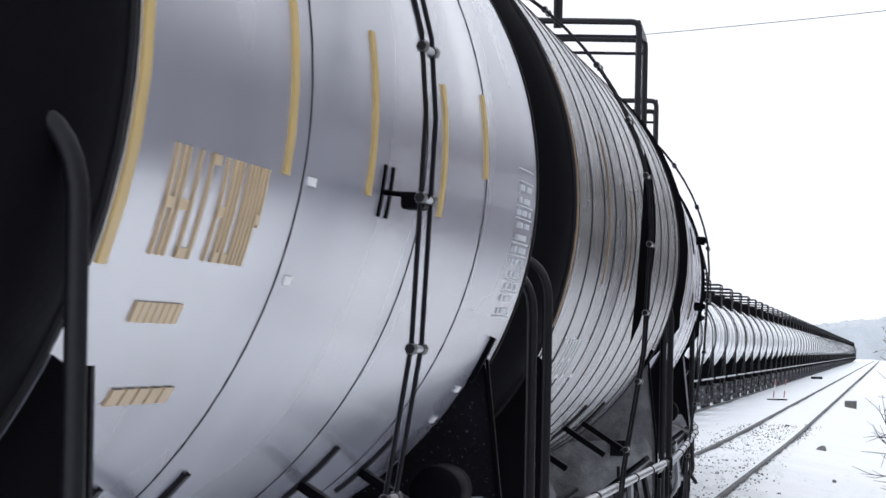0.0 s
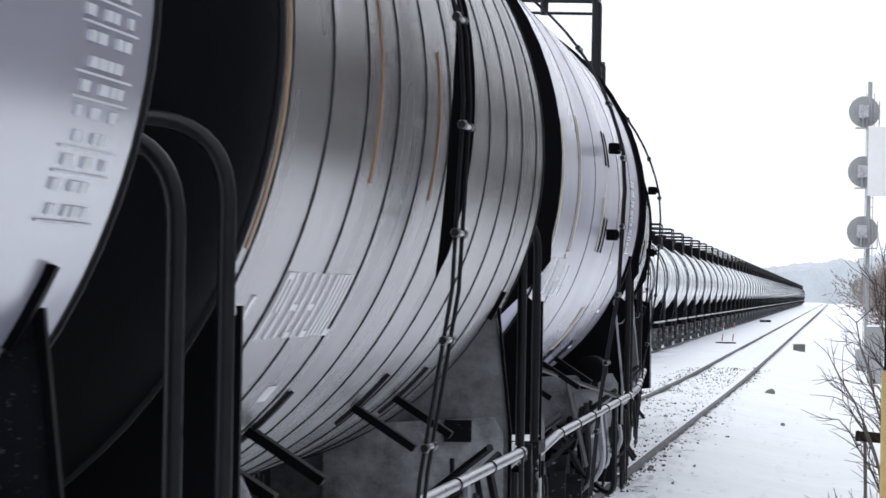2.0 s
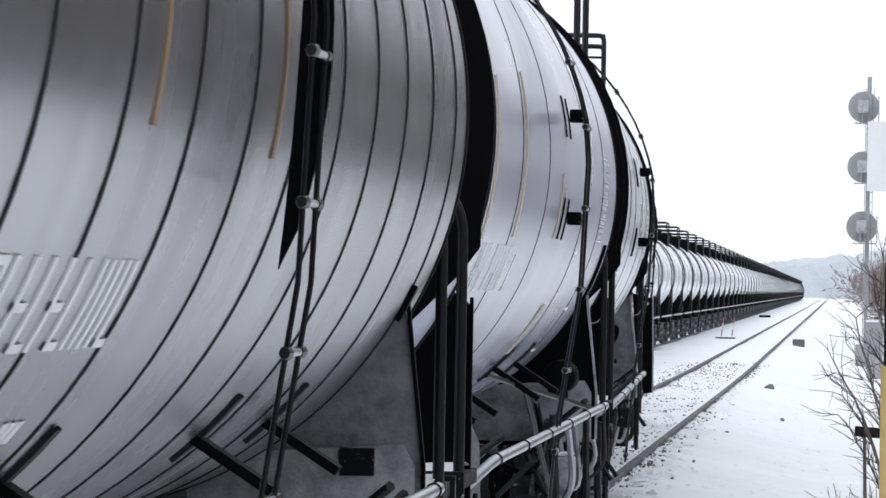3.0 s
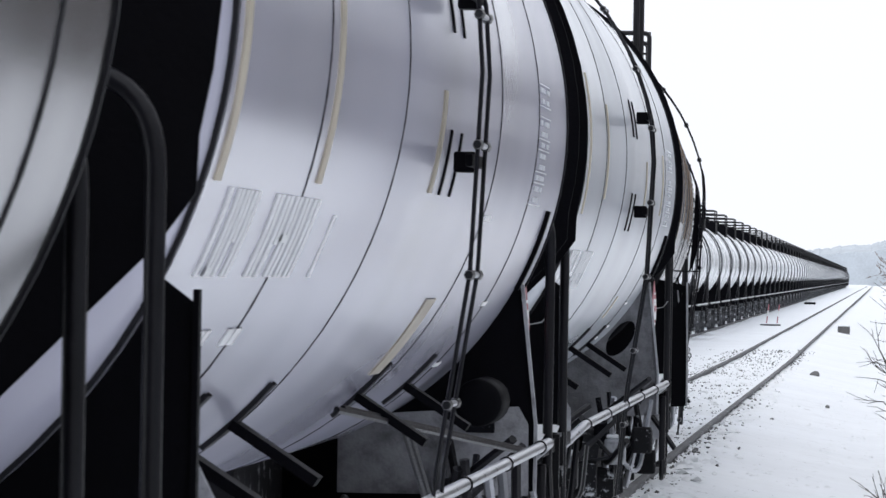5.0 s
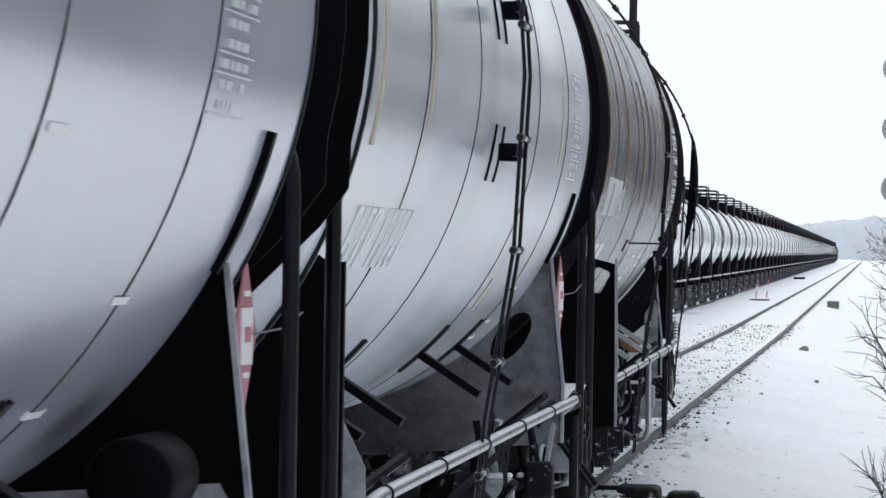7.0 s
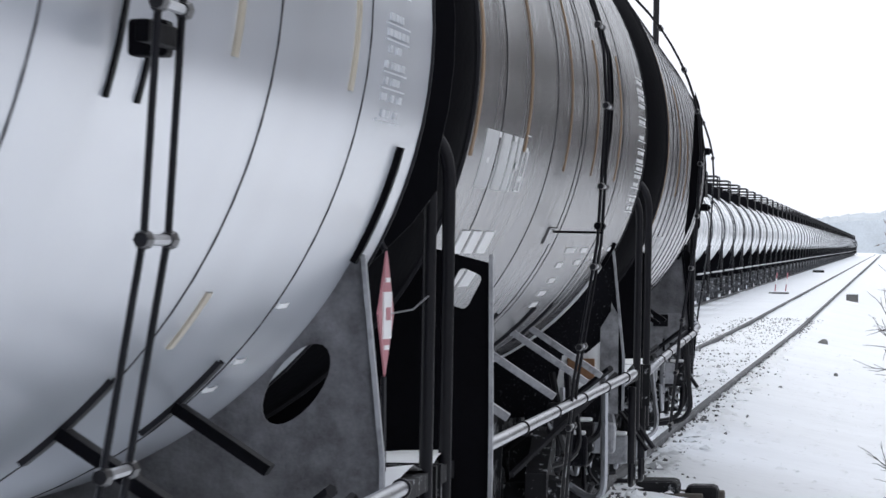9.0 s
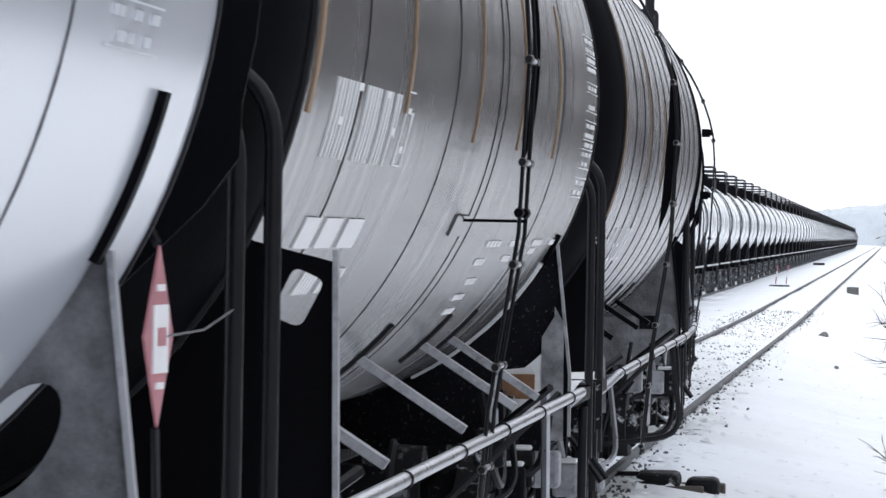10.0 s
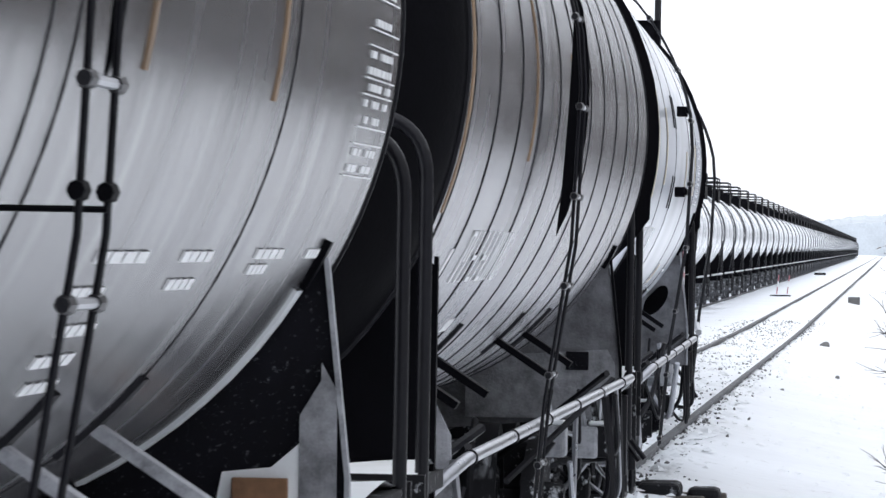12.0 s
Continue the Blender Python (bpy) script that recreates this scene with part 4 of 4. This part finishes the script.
def make_shrub(x, y, limbs, seed):
    """A leafless shrub: a few bent limbs from one root, each with side twigs."""
    rnd = random.Random(seed)
    top = tagged(new("bush"), "leafless dark-twigged shrub leaning from beside the timber pole", "shrub", group="bushes beside the track")
    wood, fine = bmesh.new(), bmesh.new()
    for dx, dy, dz, r in limbs:
        tip, mid = Vector((dx, dy, dz)), Vector((dx * 0.25, dy * 0.4, dz * 0.62))
        pts = [Vector((0, 0, 0)) * (1 - u) ** 2 + mid * 2 * u * (1 - u) + tip * u * u + Vector([rnd.uniform(-0.02, 0.02) for _ in "xyz"]) * (u > 0) for u in np.linspace(0, 1, 9)]
        rod(wood, pts, [r * (1 - 0.075 * k) for k in range(9)], 6)
        for k in range(3, 9):
            for q in range(2):
                d = ((pts[k] - pts[k - 1]).normalized() + Vector((rnd.uniform(-1.1, 0.7), rnd.uniform(-0.6, 0.6), rnd.uniform(-0.5, 0.9)))).normalized()
                p, line = pts[k], [pts[k]]
                for n in range(3):
                    d = (d + Vector([rnd.uniform(-0.3, 0.3) for _ in "xyz"])).normalized()
                    p = p + d * rnd.uniform(0.07, 0.16)
                    line.append(p)
                rod(fine, line, [0.0055, 0.0045, 0.0035, 0.002], 4)
                side = (d + Vector([rnd.uniform(-0.8, 0.8) for _ in "xyz"])).normalized()
                rod(fine, [line[1], line[1] + side * rnd.uniform(0.06, 0.18)], [0.004, 0.002], 4)
    part("stem", wood, BARK, top)
    part("crown", fine, TWIG, top, "bare twigs")
    top.matrix_basis = pose(x, y, ground_z(x, y) - 0.05)


make_shrub(3.62, 62, ((-0.6, 0.3, 1.75, 0.016), (-0.42, 0.5, 2.15, 0.015), (-0.25, -0.3, 2.5, 0.013), (-0.5, -0.4, 1.45, 0.015), (0.1, 0.6, 2.3, 0.015), (-0.15, 0.2, 2.7, 0.012), (-0.55, 0.9, 1.25, 0.013)), 5)
make_shrub(3.22, 60, ((-0.16, 0.1, 0.42, 0.014), (0.2, 0.3, 0.5, 0.01), (0.05, -0.2, 0.35, 0.009)), 6)
make_shrub(3.95, 96, ((-0.7, 0.3, 1.7, 0.016), (-0.3, 0.5, 2.6, 0.016), (-0.9, -0.3, 1.2, 0.014), (0.2, 0.6, 2.2, 0.016)), 8)


def make_wood_line():
    """Far wooded rise that closes the view, its colour paled to stand for haze."""
    bm = bmesh.new()
    rows = []
    for i in range(901):
        x = -120 + i * 0.8
        z = 14 + 3.2 * noise.noise((x * 0.02, 0, 0)) + 1.8 * noise.noise((x * 0.11, 4, 0)) + 1.4 * noise.noise((x * 0.37, 9, 0)) + 0.8 * noise.noise((x * 0.9, 2, 0))
        z *= max(0.25, min(1, (x + 62) / 45)) if x < 0 else 1 + min(1, x / 300)
        rows.append([bm.verts.new((x, 2400 + dy, zz)) for dy, zz in ((0, -3), (0, z * 0.8), (30, z))])
    for a, b in zip(rows, rows[1:]):
        for k in range(2):
            bm.faces.new((a[k], b[k], b[k + 1], a[k + 1]))
    return tagged(part("backdrop", bm, HAZE), "pale grey wooded rise with winter haze in its colour", "distant woods", kind="structure")


make_wood_line()


def make_signal(x, y):
    top = tagged(new("railway_signal"), "grey signal mast with three round signal heads seen from behind", "signal")
    bm = bmesh.new()
    rod(bm, [(0.18, 0, -0.6), (0.18, 0, 9.2)], 0.075, 10)
    part("mast", bm, SIGNAL, top)
    bm = bmesh.new()
    box(bm, (-0.15, -0.35, -0.6), (0.5, 0.35, 0.15), bevel=0.03)
    part("footing", bm, SIGNAL, top, "concrete footing", smooth=False)
    for z in (8.18, 6.15, 4.12):
        bm = bmesh.new()
        bmesh.ops.create_cone(bm, cap_ends=True, segments=36, radius1=0.53, radius2=0.53, depth=0.03, matrix=Matrix.Translation((0, 0.16, z)) @ Matrix.Rotation(math.pi / 2, 4, "X"))
        head = part("target_disc", bm, SIGNAL, top, "round grey signal disc")
        bm = bmesh.new()
        box(bm, (-0.2, -0.32, z - 0.22), (0.16, 0.14, z + 0.22), bevel=0.04)
        part("lamp_case", bm, GREY, head, smooth=False)
        bm = bmesh.new()
        box(bm, (-0.3, -0.5, z - 0.58), (0.5, 0.1, z - 0.54))
        rod(bm, [(0.5, -0.5, z - 0.56), (0.5, -0.5, z + 0.35)], 0.02, 6)
        rod(bm, [(-0.05, -0.5, z - 0.56), (-0.05, -0.5, z - 0.1)], 0.02, 6)
        part("service_step", bm, SIGNAL, top, "grated service step", smooth=False)
    for e in (-0.13, 0.13):
        bm = bmesh.new()
        rod(bm, [(0.2 + e, -0.25, -0.3), (0.2 + e, -0.25, 8.8)], 0.014, 6)
        part("ladder_rail", bm, SIGNAL, top)
    bm = bmesh.new()
    rod(bm, [(0.07, -0.25, 0), (0.33, -0.25, 0)], 0.012, 5)
    rung = part("ladder_rung", bm, SIGNAL, top)
    for k in range(1, 26):
        shared(rung, pose(0, 0, 0.33 * k), top)
    top.matrix_basis = pose(x, y, 0)
    return top


make_signal(4.09, 231)


def make_pole(x, y):
    """A dark timber pole with a white sign board and a yellow guard at its foot."""
    top = tagged(new("utility_pole"), "dark tarred timber pole with a yellow cable guard", "pole")
    bm = bmesh.new()
    pts = [(0.02 * noise.noise((0, 0, z)), 0, z) for z in np.linspace(-0.5, 9, 20)]
    rod(bm, pts, [0.17 - 0.004 * z for z in np.linspace(-0.5, 9, 20)], 20)
    part("shaft", bm, POLE, top)
    bm = bmesh.new()
    arc = [(r * math.cos(a), r * math.sin(a)) for r, aa in ((0.185, np.radians(np.linspace(190, 260, 7))), (0.165, np.radians(np.linspace(260, 190, 7)))) for a in aa]
    plate(bm, arc, "z", -0.45, 1.73)
    part("cable_guard", bm, YELLOW, top, "yellow plastic cable guard", smooth=False)
    top.matrix_basis = pose(x, y, 0)
    sign = tagged(new("track_sign"), "white square sign board with black marks on the pole", "sign")
    bm = bmesh.new()
    box(bm, (-0.31, -0.01, 2.76), (0.31, 0.01, 3.35), bevel=0.004)
    part("board", bm, LETTER, sign, smooth=False)
    for x0, x1, z0, z1 in ((-0.07, -0.03, 2.90, 3.19), (-0.03, 0.07, 3.145, 3.19), (-0.03, 0.06, 3.03, 3.07)):
        bm = bmesh.new()
        box(bm, (x0, -0.016, z0), (x1, -0.008, z1))
        part("black_bar", bm, BLACK, sign, smooth=False)
    bm = bmesh.new()
    for z in (2.9, 3.2):
        box(bm, (-0.03, 0, z - 0.02), (0.03, 0.05, z + 0.02))
    part("sign_clamp", bm, SIGNAL, sign, smooth=False)
    sign.matrix_basis = pose(x - 0.02, y - 0.2, 0)


make_pole(3.60, 58)


def make_marker_stakes(x, y):
    top = tagged(new("marker_stakes"), "red and white stakes on a dark base between the tracks", "track marker")
    bm = bmesh.new()
    box(bm, (-0.5, -0.8, -0.35), (0.4, 0.8, -0.2), bevel=0.03)
    part("base", bm, SOOTY, top, "dark base box", smooth=False)
    for dx in (-0.22, 0.25):
        bm = bmesh.new()
        rod(bm, [(dx, 0, -0.15), (dx + 0.09, 0, 0.68)], 0.026, 8)
        stake = part("stake", bm, RED, top, "red stake")
        bm = bmesh.new()
        rod(bm, [(dx + 0.033, 0, 0.15), (dx + 0.062, 0, 0.42)], 0.03, 8)
        part("white_band", bm, LETTER, stake)
    top.matrix_basis = pose(x, y, 0)


make_marker_stakes(-1.5, 304)


def make_low_box(name, x, y, sx, sy, h, mat, label, category):
    top = tagged(new(name), label, category)
    bm = bmesh.new()
    box(bm, (-sx / 2, -sy / 2, -0.5), (sx / 2, sy / 2, h - 0.42), bevel=0.03)
    part("body", bm, mat, top, smooth=False)
    bm = bmesh.new()
    box(bm, (-sx / 2 - 0.03, -sy / 2 - 0.03, h - 0.42), (sx / 2 + 0.03, sy / 2 + 0.03, h - 0.37), bevel=0.015)
    part("lid", bm, SNOWCAP, top, "snow-covered lid", smooth=False)
    top.matrix_basis = pose(x, y, 0)


make_low_box("junction_box", 1.8, 285, 0.5, 1.2, 0.32, STONE, "low dark steel box lying in the snow", "junction box")
make_low_box("junction_box", -2.06, 554, 0.9, 3.0, 0.35, SOOTY, "low dark box between the tracks far down the line", "junction box")
make_low_box("equipment_cabinet", 4.3, 190, 0.45, 0.5, 1.5, SIGNAL, "grey trackside equipment cabinet behind the bushes", "cabinet")


def make_rock(x, y, r):
    bm = bmesh.new()
    bmesh.ops.create_icosphere(bm, subdivisions=2, radius=r)
    for v in bm.verts:
        v.co *= 1 + 0.5 * noise.noise(v.co * 9 + Vector((x, 0, 0)))
        v.co.z *= 0.7
    ob = tagged(part("stone", bm, STONE, smooth=False), "dark stone lying on the snow", "stone")
    ob.location = (x, y, ground_z(x, y) + r * 0.35)


make_rock(1.67, 156.3, 0.11)
make_rock(2.2, 120, 0.045)
make_rock(1.5, 101, 0.04)


def make_board(x, y):
    top = tagged(new("marker_board"), "short dark board on a leaning stake among the twigs", "marker board")
    bm = bmesh.new()
    box(bm, (-0.16, -0.02, 0.5), (0.12, 0.02, 0.60), pose(0, 0, 0, 0, 4, 0), bevel=0.006)
    part("plank", bm, POLE, top, smooth=False)
    bm = bmesh.new()
    rod(bm, [(0.0, 0.03, -0.5), (-0.03, 0.03, 0.66)], 0.018, 7)
    part("stake", bm, BARK, top)
    top.matrix_basis = pose(x, y, 0)


make_board(3.36, 66)


def make_wire():
    bm = bmesh.new()
    pts = []
    for i in range(41):
        x = -110 + i * 5.5
        pts.append((x, 300, 16.63 + 0.113 * x + 0.0009 * (x + 2.5) ** 2 - 0.0009 * 30))
    rod(bm, pts, 0.016, 5)
    return tagged(part("overhead_wire", bm, PIPE), "thin dark overhead wire crossing above the train", "wire", kind="structure")


make_wire()


def make_switch_machine(x, y):
    """The turnout's low machine on its long timbers beside the rail."""
    top = tagged(new("switch_machine"), "low dark switch machine on snowy timbers beside the rail", "switch machine")
    for dy in (-0.5, 0.3):
        bm = bmesh.new()
        box(bm, (-2.0, dy - 0.12, -0.3), (0.7 + 0.2 * dy, dy + 0.12, -0.12), bevel=0.015)
        part("timber", bm, TIE, top, smooth=False)
    for x0, x1, y0, y1, z in ((0.05, 0.4, -0.6, 0.35, -0.02), (0.45, 0.72, -0.4, 0.2, -0.06)):
        bm = bmesh.new()
        box(bm, (x0, y0, -0.3), (x1, y1, z), bevel=0.05)
        part("case", bm, SOOTY, top, smooth=False)
    bm = bmesh.new()
    rod(bm, [(-1.5, -0.1, -0.05), (0.2, -0.1, -0.04)], 0.02, 8)
    part("throw_rod", bm, PIPE, top)
    top.matrix_basis = pose(x, y, 0)


make_switch_machine(0.95, 55.6)

motions()
